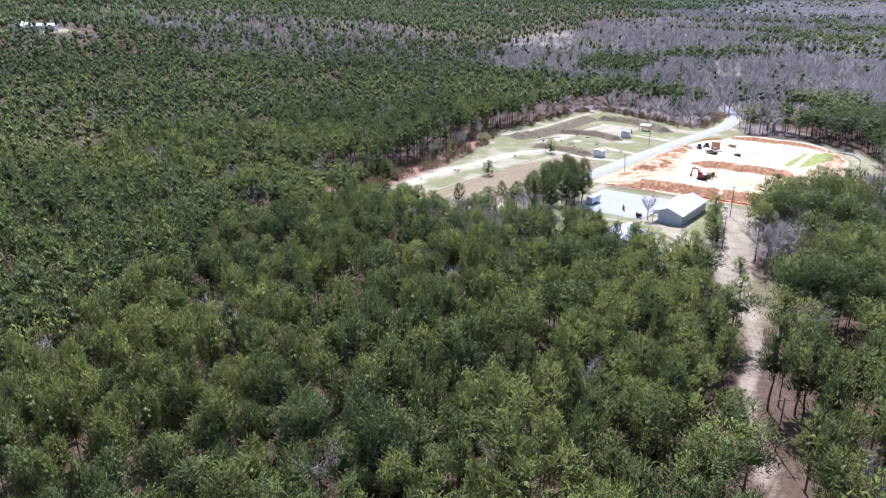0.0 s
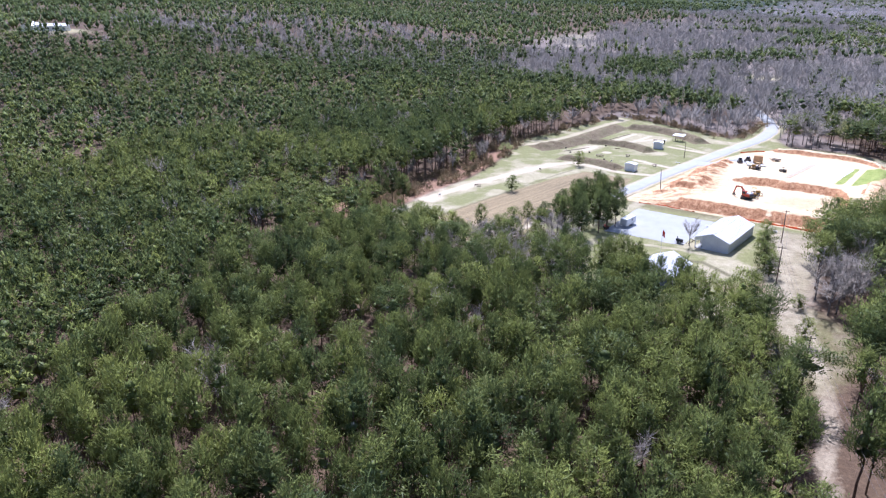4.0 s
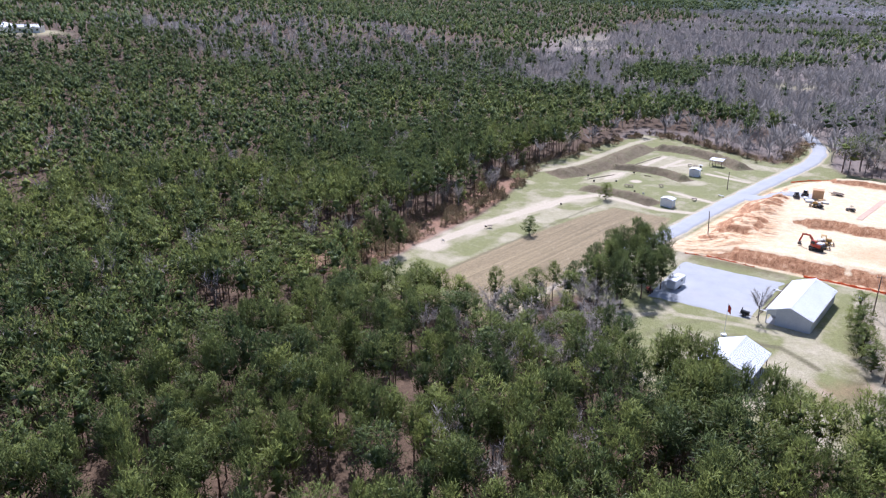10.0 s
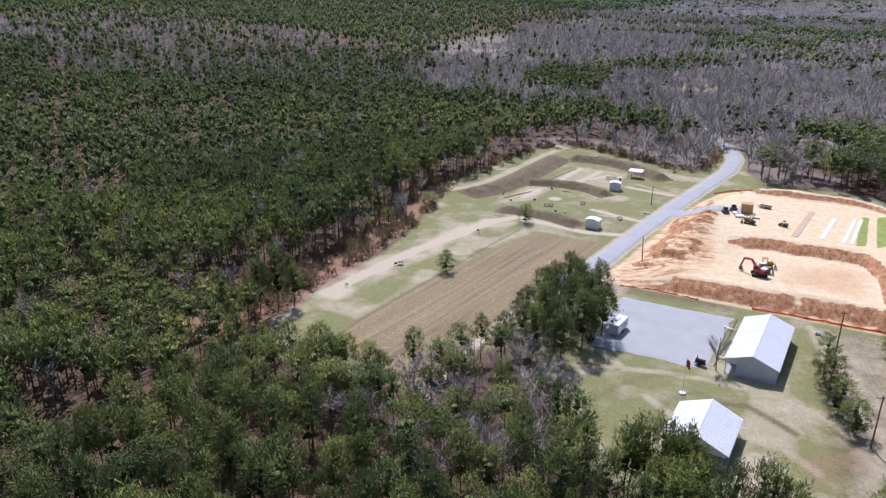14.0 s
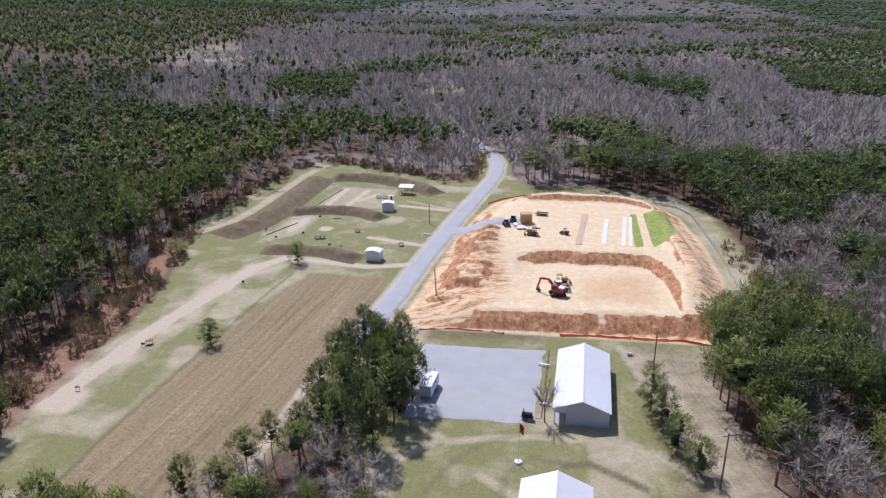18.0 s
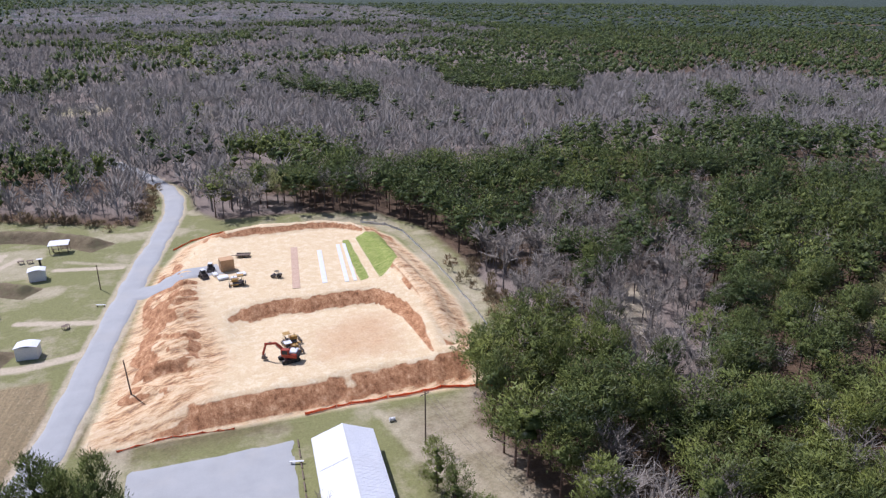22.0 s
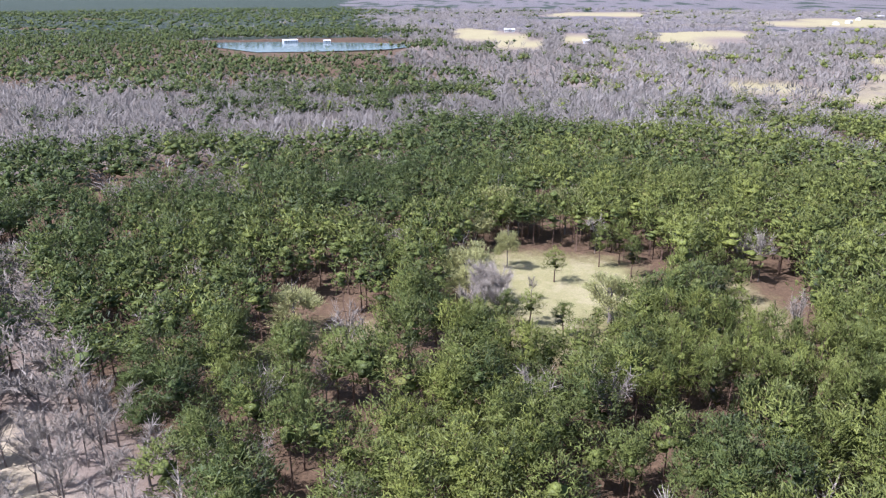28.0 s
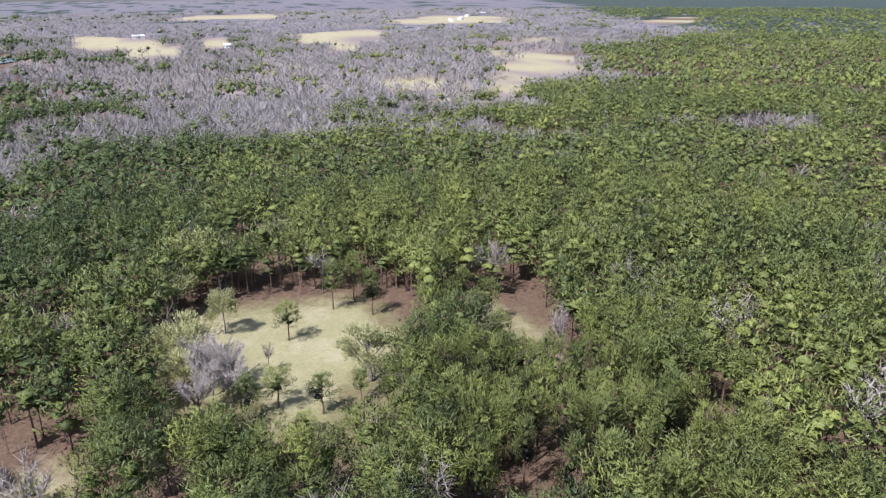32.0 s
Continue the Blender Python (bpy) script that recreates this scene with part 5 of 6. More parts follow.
shed = thing("shed", pose(14.95, 108.9, at_ground(15, 109), 0, 0, -5), "long white metal shed with ribbed gable roof on grass", "shed")
L_, W_, E_, R_ = 20.6, 9.2, 3.2, 4.95
gable_roof(shed, L_, W_, E_, R_, 0.28, M_ROOF, "white ribbed metal gable roof", 22)
gt = lambda x_: E_ - 0.12 + (R_ - E_) * (1 - abs(x_) / (W_ / 2))
front = siding_wall(shed, "wall", -2.6, W_ / 2, -L_ / 2, -0.1, gt, M_WALL)
siding_wall(shed, "gable_wall", -W_ / 2, -2.6, -L_ / 2, 2.35, gt, M_TRIM)
siding_wall(shed, "wall", -W_ / 2, W_ / 2, L_ / 2, -0.1, gt, M_WALL)
part("wall", box((0.15, L_ - 0.3, E_), (W_ / 2 - 0.08, 0, E_ / 2 - 0.1), 0), M_WALL, shed)
part("wall", box((0.15, L_ - 4.3, E_), (-W_ / 2 + 0.08, 2.0, E_ / 2 - 0.1), 0), M_WALL, shed)
part("wall", box((1.9, 0.15, E_), (-W_ / 2 + 1.05, -L_ / 2 + 4.2, E_ / 2 - 0.1), 0), M_WALL, shed)
part("wall", box((0.15, 4.1, E_), (-2.55, -L_ / 2 + 2.2, E_ / 2 - 0.1), 0), M_TRIM, shed)
part("porch_post", box((0.2, 0.2, 2.5), (-W_ / 2 + 0.12, -L_ / 2 + 0.1, 1.2), 0.02), M_TRIM, shed)
part("porch_floor", box((2.1, 4.2, 0.16), (-W_ / 2 + 1.05, -L_ / 2 + 2.1, 0.02), 0.02), M_GRAVEL, shed)
d_ = part("door", box((0.08, 0.95, 2.05), (-2.66, -L_ / 2 + 1.6, 1.1), 0.02), M_DARK, shed, "dark door under the porch")
part("door_handle", rod((-2.75, -L_ / 2 + 1.25, 1.05), (-2.75, -L_ / 2 + 1.37, 1.05), 0.025), M_STEEL, d_)
for k in range(33):
    yk = -L_ / 2 + 0.5 + k * 0.61
    if yk < L_ / 2:
        part("siding_rib", box((0.03, 0.05, E_ - 0.25), (W_ / 2 + 0.012, yk, E_ / 2 - 0.12), 0), M_WALL, shed)
for k in range(11):
    xk = -2.3 + k * 0.62
    part("siding_rib", box((0.05, 0.03, gt(xk) - 0.1), (xk, -L_ / 2 - 0.09, gt(xk) / 2 - 0.05), 0), M_WALL, shed)
for s in (-1, 1):
    part("corner_trim", box((0.12, 0.12, E_), (s * (W_ / 2 + 0.01), L_ / 2 + 0.01, E_ / 2 - 0.1), 0.01), M_TRIM, shed)
part("roof_lap_strip", box((W_ / 2 + 0.2, 0.12, 0.05), (-W_ / 4, 1.8, (E_ + R_) / 2 + 0.08), 0.01, Matrix.Rotation(-math.atan2(R_ - E_, W_ / 2), 4, "Y")), M_TRIM, shed)

pav = thing("pavilion", pose(8.7, 74.2, at_ground(8.7, 74), 0, 0, -5), "white-roofed open pavilion with dark interior on the lawn", "pavilion")
L_, W_, E_, R_ = 11.2, 9.6, 3.0, 5.0
gable_roof(pav, L_, W_, E_, R_, 0.35, M_ROOF, "bright white ribbed metal roof", 12)
gt2 = lambda x_: E_ - 0.12 + (R_ - E_) * (1 - abs(x_) / (W_ / 2))
siding_wall(pav, "gable_wall", -W_ / 2, W_ / 2, -L_ / 2, 2.3, gt2, M_TRIM)
siding_wall(pav, "gable_wall", -W_ / 2, W_ / 2, L_ / 2, 2.3, gt2, M_TRIM)
part("slab", box((W_ + 0.4, L_ + 0.4, 0.16), (0, 0, 0.02), 0.03), M_GRAVEL, pav, "pale concrete slab")
for s in (-1, 1):
    for k in range(4):
        part("post", box((0.16, 0.16, 2.9), (s * (W_ / 2 - 0.1), -L_ / 2 + 0.1 + k * (L_ - 0.2) / 3, 1.45), 0.01), M_POLE, pav)
    part("beam", box((0.14, L_, 0.28), (s * (W_ / 2 - 0.1), 0, 2.78), 0.01), M_POLE, pav)
part("back_wall", box((0.12, L_ - 0.4, 2.4), (-W_ / 2 + 0.25, 0, 1.25), 0), M_WALL, pav)


def picnic_table(x, y, rz):
    e = thing("picnic_table", pose(x, y, at_ground(x, y) + 0.1, 0, 0, rz), "weathered wooden picnic table under the pavilion roof", "table", "picnic tables")
    for k in range(5):
        part("tabletop_board", box((1.8, 0.14, 0.04), (0, -0.3 + k * 0.15, 0.75), 0.005), M_POLE, e)
    for s in (-1, 1):
        part("bench", box((1.8, 0.26, 0.04), (0, s * 0.72, 0.45), 0.005), M_POLE, e)
        part("leg_frame", join(box((0.05, 1.5, 0.09), (s * 0.65, 0, 0.40), 0), box((0.05, 0.09, 0.85), (s * 0.65, 0.3, 0.37), 0, Matrix.Rotation(0.5, 4, "X")), box((0.05, 0.09, 0.85), (s * 0.65, -0.3, 0.37), 0, Matrix.Rotation(-0.5, 4, "X"))), M_POLE, e)


for x, y in ((6.5, 71), (10.5, 71.5), (7, 76), (11, 76.5)):
    picnic_table(x, y, 20)


def hut(x, y, w, d, h, rz, label):
    e = thing("hut", pose(x, y, at_ground(x, y), 0, 0, rz), label, "hut", "range huts")
    for s in (-1, 1):
        part("wall", box((0.1, d, h - 0.15), (s * (w / 2 - 0.05), 0, h / 2 - 0.1), 0), M_TRIM, e)
        part("wall", box((w - 0.2, 0.1, h - 0.15), (0, s * (d / 2 - 0.05), h / 2 - 0.1), 0), M_TRIM, e)
    n_ = 12
    arc = [(-w / 2 - 0.2 + (w + 0.4) * k / n_, h - 0.22 + 0.42 * math.sin(math.pi * k / n_)) for k in range(n_ + 1)]
    part("roof", prism(arc + [(p[0], p[1] - 0.07) for p in reversed(arc)], d + 0.35), M_ROOF, e, "white curved metal roof")
    dr = part("door", box((0.85, 0.06, 1.95), (-w * 0.2, d / 2 + 0.03, 0.95), 0.01), M_WALL, e)
    part("door_handle", rod((-w * 0.2 + 0.3, d / 2 + 0.08, 0.95), (-w * 0.2 + 0.3, d / 2 + 0.08, 1.1), 0.02), M_STEEL, dr)
    part("skid", box((w - 0.1, 0.15, 0.16), (0, -d / 2 + 0.3, 0.0), 0), M_POLE, e)
    return e


hut(-36.0, 171.2, 4.0, 2.8, 2.9, -6, "small white storage hut beside the range track")
hut(-40.2, 215.6, 3.7, 2.8, 2.9, 4, "small white hut with curved roof at the far range")
shel = thing("range_shelter", pose(-37.2, 235, at_ground(-37, 235), 0, 0, -4), "open shooting shelter with a pale flat roof on posts", "shelter")
part("roof", box((5.2, 3.6, 0.12), (0, 0, 2.75), 0.02, Matrix.Rotation(0.1, 4, "X")), M_ROOF, shel)
for sx0 in (-1, 0, 1):
    for sy0 in (-1, 1):
        part("post", box((0.13, 0.13, 2.75), (sx0 * 2.3, sy0 * 1.5, 1.3), 0.01), M_POLE, shel)
part("bench_top", box((4.4, 0.6, 0.06), (0, 0.6, 0.85), 0.01), M_POLE, shel)
part("bench_leg", box((0.1, 0.5, 0.85), (-1.8, 0.6, 0.4), 0.01), M_POLE, shel)
part("bench_leg", box((0.1, 0.5, 0.85), (1.8, 0.6, 0.4), 0.01), M_POLE, shel)
tow = thing("flag_stand", pose(-41, 226, at_ground(-41, 226)), "small dark stand with a white top board", "stand")
part("post", box((0.5, 0.5, 1.7), (0, 0, 0.85), 0.03), M_DARK, tow)
part("board", box((1.4, 1.0, 0.12), (0, 0, 1.8), 0.02), M_TRIM, tow)


def far_building(name, x, y, z, rz, w, l, h, label):
    e = thing(name, pose(x, y, z, 0, 0, rz), label, "building", "far buildings")
    part("walls", box((w, l, h + 0.6), (0, 0, h / 2 - 0.3), 0.02), M_TRIM, e)
    part("roof", prism([(-w / 2 - 0.5, h - 0.1), (w / 2 + 0.5, h - 0.1), (0, h + w * 0.18)], l + 1), M_ROOF, e)
    for k in range(int(l / 4)):
        for s in (-1, 1):
            part("window", box((0.1, 1.4, 1.3), (s * (w / 2 + 0.02), -l / 2 + 2.2 + k * 4, h * 0.5), 0), M_GLASS, e)
    return e


for x, y, rz, w, l, h in ((-548, 214, 30, 10, 15, 4.5), (-540, 228, -50, 9, 20, 4), (-560, 221, 60, 9, 12, 5)):
    far_building("far_house", x, y, at_ground(x, y), rz, w, l, h, "white farm building on a distant cleared rise")
for x, y, rz, w, l, h in ((1082, 535, 40, 8, 22, 3.2), (1094, 480, 20, 6, 11, 2.8)):
    far_building("pond_house", x, y, -11.6, rz, w, l, h, "long white building on the far shore of the pond")
for x, y, rz, l in ((1480, 250, 10, 20), (1900, -450, 80, 30), (2050, -520, 60, 24), (2250, -600, 70, 30), (2400, -700, 30, 26), (1210, 95, 0, 10)):
    far_building("far_barn", x, y, at_ground(x, y), rz, 12, l, 5, "pale farm building beside distant fields")


# ---- poles, wires, fences ----
def utility_pole(x, y, h, rz, arm=True, lean=0.0, label="weathered wooden utility pole with a cross arm"):
    e = thing("utility_pole", pose(x, y, at_ground(x, y), 0, lean, rz), label, "pole", "utility poles")
    part("shaft", rod((0, 0, -0.4), (0, 0, h), 0.15, 0.10, 10), M_POLE, e)
    if arm:
        part("cross_arm", box((1.8, 0.1, 0.12), (0, 0.1, h - 0.5), 0.01), M_POLE, e)
        for s in (-0.8, 0, 0.8):
            part("insulator", rod((s, 0.1, h - 0.44), (s, 0.1, h - 0.25), 0.05, 0.035), M_TRIM, e)
    return e


utility_pole(28.7, 116.3, 9.8, 20)
utility_pole(33.5, 84.5, 9.8, 20)
utility_pole(47.0, 38.0, 9.8, 25)
utility_pole(62.0, -4.0, 9.8, 25)
utility_pole(-25, 203, 6.5, 0, False, 0, "short wooden pole beside the gravel road")
utility_pole(-16.2, 146.5, 7.0, 0, False, -3, "leaning wooden pole on the clay slope")


def wire(a, b_, sag, r=0.02):
    cu = bpy.data.curves.new("wire", "CURVE")
    cu.dimensions, cu.bevel_depth, cu.bevel_resolution = "3D", r, 1
    sp = cu.splines.new("POLY")
    sp.points.add(16)
    for k in range(17):
        t = k / 16
        p = Vector(a).lerp(Vector(b_), t)
        sp.points[k].co = (p.x, p.y, p.z - sag * 4 * t * (1 - t), 1)
    cu.materials.append(M_STEEL)
    return tagged(new("power_line", cu), "thin grey power line strung between poles", "power line", "power lines")


pp = [(28.7, 116.3, 9.6), (33.5, 84.5, 9.6), (47.0, 38.0, 9.6), (62.0, -4.0, 9.6)]
for a, b_ in zip(pp, pp[1:]):
    for o in (-0.8, 0.0, 0.8):
        wire((a[0] + o, a[1] + o * 0.4, a[2]), (b_[0] + o, b_[1] + o * 0.4, b_[2]), 0.9)


def mesh_fence(name, pts, h, mat, label, category, posts, sag):
    """A fence of thin cloth hung between stakes, sagging and leaning as it runs."""
    e = thing(name, pose(0, 0, 0), label, category)
    rng_ = np.random.default_rng(len(pts) * 7 + int(pts[0][0]))
    line = []
    for (x0, y0), (x1, y1) in zip(pts, pts[1:]):
        k = max(1, int(math.hypot(x1 - x0, y1 - y0) / posts))
        line += [(x0 + (x1 - x0) * i / k, y0 + (y1 - y0) * i / k) for i in range(k)]
    line.append(pts[-1])
    tops = []
    for x, y in line:
        z, lean = at_ground(x, y), rng_.normal() * 0.14
        part("stake", rod((x, y, z - 0.2), (x + lean, y + lean, z + h + 0.12), 0.035, 0.03, 5), M_POLE, e)
        tops.append((x + lean, y + lean))
    for (x0, y0), (x1, y1) in zip(tops, tops[1:]):
        bm = bmesh.new()
        s0, rows = rng_.random() * sag, []
        for k in range(5):
            t = k / 4
            x, y = x0 + (x1 - x0) * t, y0 + (y1 - y0) * t
            z, dip = at_ground(x, y), (s0 + 0.12) * 4 * t * (1 - t) * h
            off = rng_.normal() * 0.05
            rows.append([bm.verts.new((x + off + o, y + o, zz)) for zz, o in ((z + 0.02, 0), (z + (h - dip) * 0.5, 0.05), (z + h - dip, -0.04))])
        for r0, r1 in zip(rows, rows[1:]):
            for i in range(2):
                bm.faces.new((r0[i], r1[i], r1[i + 1], r0[i + 1]))
        bmesh.ops.solidify(bm, geom=bm.faces[:], thickness=0.015)
        part("panel", bm, mat, e)
    return e


mesh_fence("safety_fence", [(12, 131.6), (20, 131.9), (30, 131.4), (37, 131.6), (44, 129.5), (50, 127)], 0.62, M_ORANGE, "sagging bright orange plastic safety fence below the bank", "fence", 2.6, 0.5)
mesh_fence("safety_fence", [(-18, 131.5), (-12, 132.5), (-5, 132.0), (0, 131.2)], 0.4, M_ORANGE, "collapsed orange safety fence on the ground", "fence", 2.2, 0.8)
mesh_fence("safety_fence", [(-8, 225), (-3, 231.5), (6, 236.5), (18, 238.5), (30, 237)], 0.5, M_ORANGE, "orange plastic safety fence behind the rear bank", "fence", 3.0, 0.4)
mesh_fence("silt_fence", [(47, 231), (53.5, 226.3), (56.8, 218.4), (57.4, 187), (56.3, 167), (55.2, 151.7)], 0.9, M_TRIM, "low white silt fence along the wood edge", "fence", 2.8, 0.2)


# ---- vehicles and machines ----
def wheel(parent, x, y, z, r, w):
    t_ = part("wheel", rod((x - w / 2, y, z), (x + w / 2, y, z), r, r, 18), M_RUBBER, parent)
    part("rim", rod((x - w / 2 - 0.012, y, z), (x + w / 2 + 0.012, y, z), r * 0.55, r * 0.55, 12), M_STEEL, t_)


def tracks(parent, half, length, w=0.55, h=0.8):
    for s in (-1, 1):
        prof = []
        for k in range(9):
            a = -math.pi / 2 + math.pi * k / 8
            prof.append((length / 2 - h / 2 + math.cos(a) * h / 2, h / 2 + math.sin(a) * h / 2))
        for k in range(9):
            a = math.pi / 2 + math.pi * k / 8
            prof.append((-length / 2 + h / 2 + math.cos(a) * h / 2, h / 2 + math.sin(a) * h / 2))
        bm = prism(prof, w, "x")
        bmesh.ops.translate(bm, vec=(s * half, 0, 0), verts=bm.verts)
        t_ = part("track", bm, M_RUBBER, parent)
        for k in range(14):
            part("track_shoe", box((w + 0.04, 0.16, 0.05), (s * half, -length / 2 + 0.35 + k * (length - 0.7) / 13, h + 0.012), 0), M_STEEL, t_)
        for k in range(4):
            part("roller", rod((s * (half + w / 2), -length * 0.32 + k * length * 0.21, h * 0.42), (s * (half + w / 2 + 0.03), -length * 0.32 + k * length * 0.21, h * 0.42), 0.16, 0.16, 10), M_STEEL, t_)


def excavator(x, y, rz, arm_turn):
    e = thing("excavator", pose(x, y, at_ground(x, y) + 0.03, 0, 0, rz), "red tracked excavator with its boom folded down, on bare clay", "excavator")
    tracks(e, 1.05, 3.6)
    part("undercarriage", box((1.6, 2.0, 0.35), (0, 0, 0.72), 0.05), M_STEEL, e)
    T = Matrix.Rotation(radians(arm_turn), 4, "Z")

    def turned(bm):
        bmesh.ops.transform(bm, matrix=T, verts=bm.verts)
        return bm
    part("turntable", rod((0, 0, 0.85), (0, 0, 1.0), 0.75, 0.75, 20), M_STEEL, e)
    part("house", turned(box((2.3, 2.6, 0.95), (0, -0.55, 1.5), 0.12)), M_RED, e, "red engine house")
    part("engine_cover", turned(box((1.9, 1.5, 0.35), (0.1, -1.0, 2.12), 0.1)), M_TRIM, e, "white engine cover")
    part("counterweight", turned(box((2.3, 0.55, 0.85), (0, -1.95, 1.5), 0.2)), M_DARK, e)
    cab = part("cab", turned(box((0.95, 1.5, 1.5), (-0.65, 0.45, 2.0), 0.12)), M_RED, e)
    part("cab_window", turned(box((0.8, 0.03, 0.9), (-0.65, 1.2, 2.2), 0.01)), M_GLASS, cab)
    for s in (-1, 1):
        part("cab_window", turned(box((0.03, 1.1, 0.8), (-0.65 + s * 0.48, 0.45, 2.25), 0.01)), M_GLASS, cab)
    part("exhaust", turned(rod((0.6, -1.2, 2.2), (0.6, -1.2, 2.75), 0.06)), M_DARK, e)
    boom = part("boom", turned(join(box((0.36, 2.4, 0.5), (0.2, 1.6, 2.7), 0.08, Matrix.Rotation(0.75, 4, "X")), box((0.34, 2.4, 0.45), (0.2, 3.5, 3.35), 0.08, Matrix.Rotation(-0.12, 4, "X")))), M_RED, e)
    part("boom_cylinder", turned(rod((0.2, 0.7, 1.4), (0.2, 2.5, 2.95), 0.08)), M_STEEL, boom)
    st = part("stick", turned(box((0.3, 2.7, 0.4), (0.2, 4.75, 2.15), 0.06, Matrix.Rotation(-1.25, 4, "X"))), M_RED, e)
    part("stick_cylinder", turned(rod((0.2, 3.4, 3.75), (0.2, 4.5, 3.2), 0.07)), M_STEEL, st)
    prof = [(4.75, 0.95), (5.25, 0.85), (5.35, 0.35), (5.0, 0.1), (4.55, 0.2), (4.85, 0.45)]
    bk = prism(prof, 0.95, "x")
    bmesh.ops.translate(bk, vec=(0.2, 0, 0), verts=bk.verts)
    b2 = part("bucket", turned(bk), M_STEEL, e)
    for k in range(4):
        part("tooth", turned(box((0.09, 0.28, 0.06), (-0.15 + k * 0.24, 4.45, 0.2), 0.01)), M_STEEL, b2)
    return e


def bulldozer(x, y, rz, mat, label, canopy=None):
    e = thing("bulldozer", pose(x, y, at_ground(x, y) + 0.03, 0, 0, rz), label, "bulldozer", "earth-moving machines")
    tracks(e, 0.85, 2.7, 0.45, 0.75)
    part("hull", box((1.15, 2.6, 0.5), (0, 0, 0.75), 0.05), M_STEEL, e)
    part("hood", box((0.95, 1.35, 0.75), (0, 0.75, 1.3), 0.08), mat, e)
    part("grille", box((0.8, 0.05, 0.6), (0, 1.45, 1.3), 0.01), M_DARK, e)
    part("seat", join(box((0.5, 0.5, 0.15), (0, -0.55, 1.25), 0.04), box((0.5, 0.12, 0.5), (0, -0.8, 1.5), 0.04)), M_DARK, e)
    for sx0 in (-1, 1):
        for sy0 in (-1.15, -0.05):
            part("canopy_post", rod((sx0 * 0.52, sy0, 1.0), (sx0 * 0.52, sy0, 2.45), 0.045), mat, e)
        part("push_arm", box((0.14, 2.0, 0.18), (sx0 * 1.18, 0.9, 0.55), 0.02), mat, e)
    part("canopy", box((1.35, 1.45, 0.09), (0, -0.6, 2.5), 0.03), canopy or mat, e)
    part("exhaust", rod((0.25, 0.9, 1.65), (0.25, 0.9, 2.25), 0.05), M_DARK, e)
    arc = [(1.95 + 0.12 * math.cos(a), 0.5 + 0.5 * math.sin(a)) for a in (-1.3, -0.8, -0.3, 0.3, 0.8, 1.3)]
    part("blade", prism(arc + [(p[0] + 0.1, p[1]) for p in reversed(arc)], 2.7, "x"), M_STEEL, e, "dusty steel dozer blade")
    part("ripper", join(box((1.2, 0.15, 0.15), (0, -1.55, 0.75), 0.02), box((0.1, 0.2, 0.6), (0.4, -1.62, 0.5), 0.02), box((0.1, 0.2, 0.6), (-0.4, -1.62, 0.5), 0.02)), M_STEEL, e)
    return e


def skid_steer(x, y, rz, mat, label):
    e = thing("skid_steer", pose(x, y, at_ground(x, y) + 0.02, 0, 0, rz), label, "loader", "compact loaders")
    part("body", box((1.2, 2.1, 0.8), (0, -0.1, 0.85), 0.08), mat, e)
    part("cab", box((1.0, 1.1, 1.0), (0, 0.1, 1.65), 0.08), M_DARK, e)
    part("roof", box((1.05, 1.25, 0.08), (0, 0.1, 2.18), 0.02), M_TRIM, e)
    for sx0 in (-1, 1):
        part("lift_arm", join(box((0.14, 2.0, 0.16), (sx0 * 0.66, 0.3, 1.35), 0.02, Matrix.Rotation(-0.25, 4, "X")), box((0.14, 0.16, 0.9), (sx0 * 0.66, 1.3, 0.7), 0.02)), mat, e)
        for sy0 in (-0.65, 0.55):
            wheel(e, sx0 * 0.72, sy0, 0.42, 0.42, 0.3)
    part("bucket", prism([(1.3, 0.08), (2.0, 0.08), (1.5, 0.35), (1.45, 0.7), (1.3, 0.7)], 1.7, "x"), M_STEEL, e)
    return e


def roller(x, y, rz):
    e = thing("road_roller", pose(x, y, at_ground(x, y) + 0.02, 0, 0, rz), "dark soil compactor parked on the pale clay pad", "roller")
    part("drum", rod((-0.8, 1.2, 0.6), (0.8, 1.2, 0.6), 0.6, 0.6, 24), M_STEEL, e)
    part("drum_frame", join(box((0.12, 1.7, 0.25), (-0.9, 1.0, 0.7), 0.02), box((0.12, 1.7, 0.25), (0.9, 1.0, 0.7), 0.02), box((1.9, 0.25, 0.35), (0, 0.25, 0.75), 0.03)), M_STEEL, e)
    part("engine_hood", box((1.2, 1.5, 0.8), (0, -1.1, 1.15), 0.1), M_STEEL, e)
    part("canopy", box((1.2, 1.1, 0.08), (0, -0.1, 2.35), 0.02), M_DARK, e)
    for sx0 in (-0.5, 0.5):
        for sy0 in (-0.5, 0.3):
            part("canopy_post", rod((sx0, sy0, 0.9), (sx0, sy0, 2.35), 0.035), M_STEEL, e)
        wheel(e, sx0 * 1.5, -0.95, 0.62, 0.62, 0.42)
    return e


excavator(11.9, 147.2, 100, -35)
bulldozer(13.2, 154.6, -80, M_YELLOW, "dusty yellow bulldozer on the clay pad")
bulldozer(12.8, 150.2, -82, M_YELLOW, "dusty yellow bulldozer with a white canopy", M_TRIM)
bulldozer(6.3, 186.0, 85, M_YELLOW, "brown-yellow bulldozer beside a stack of pale sheets")
skid_steer(-1.2, 194.0, 200, M_STEEL, "grey compact loader on the gravel spur")
skid_steer(0.8, 198.2, 170, M_STEEL, "dark compact loader beside the plywood box")
roller(15.4, 187.6, 60).scale = (0.72, 0.72, 0.72)

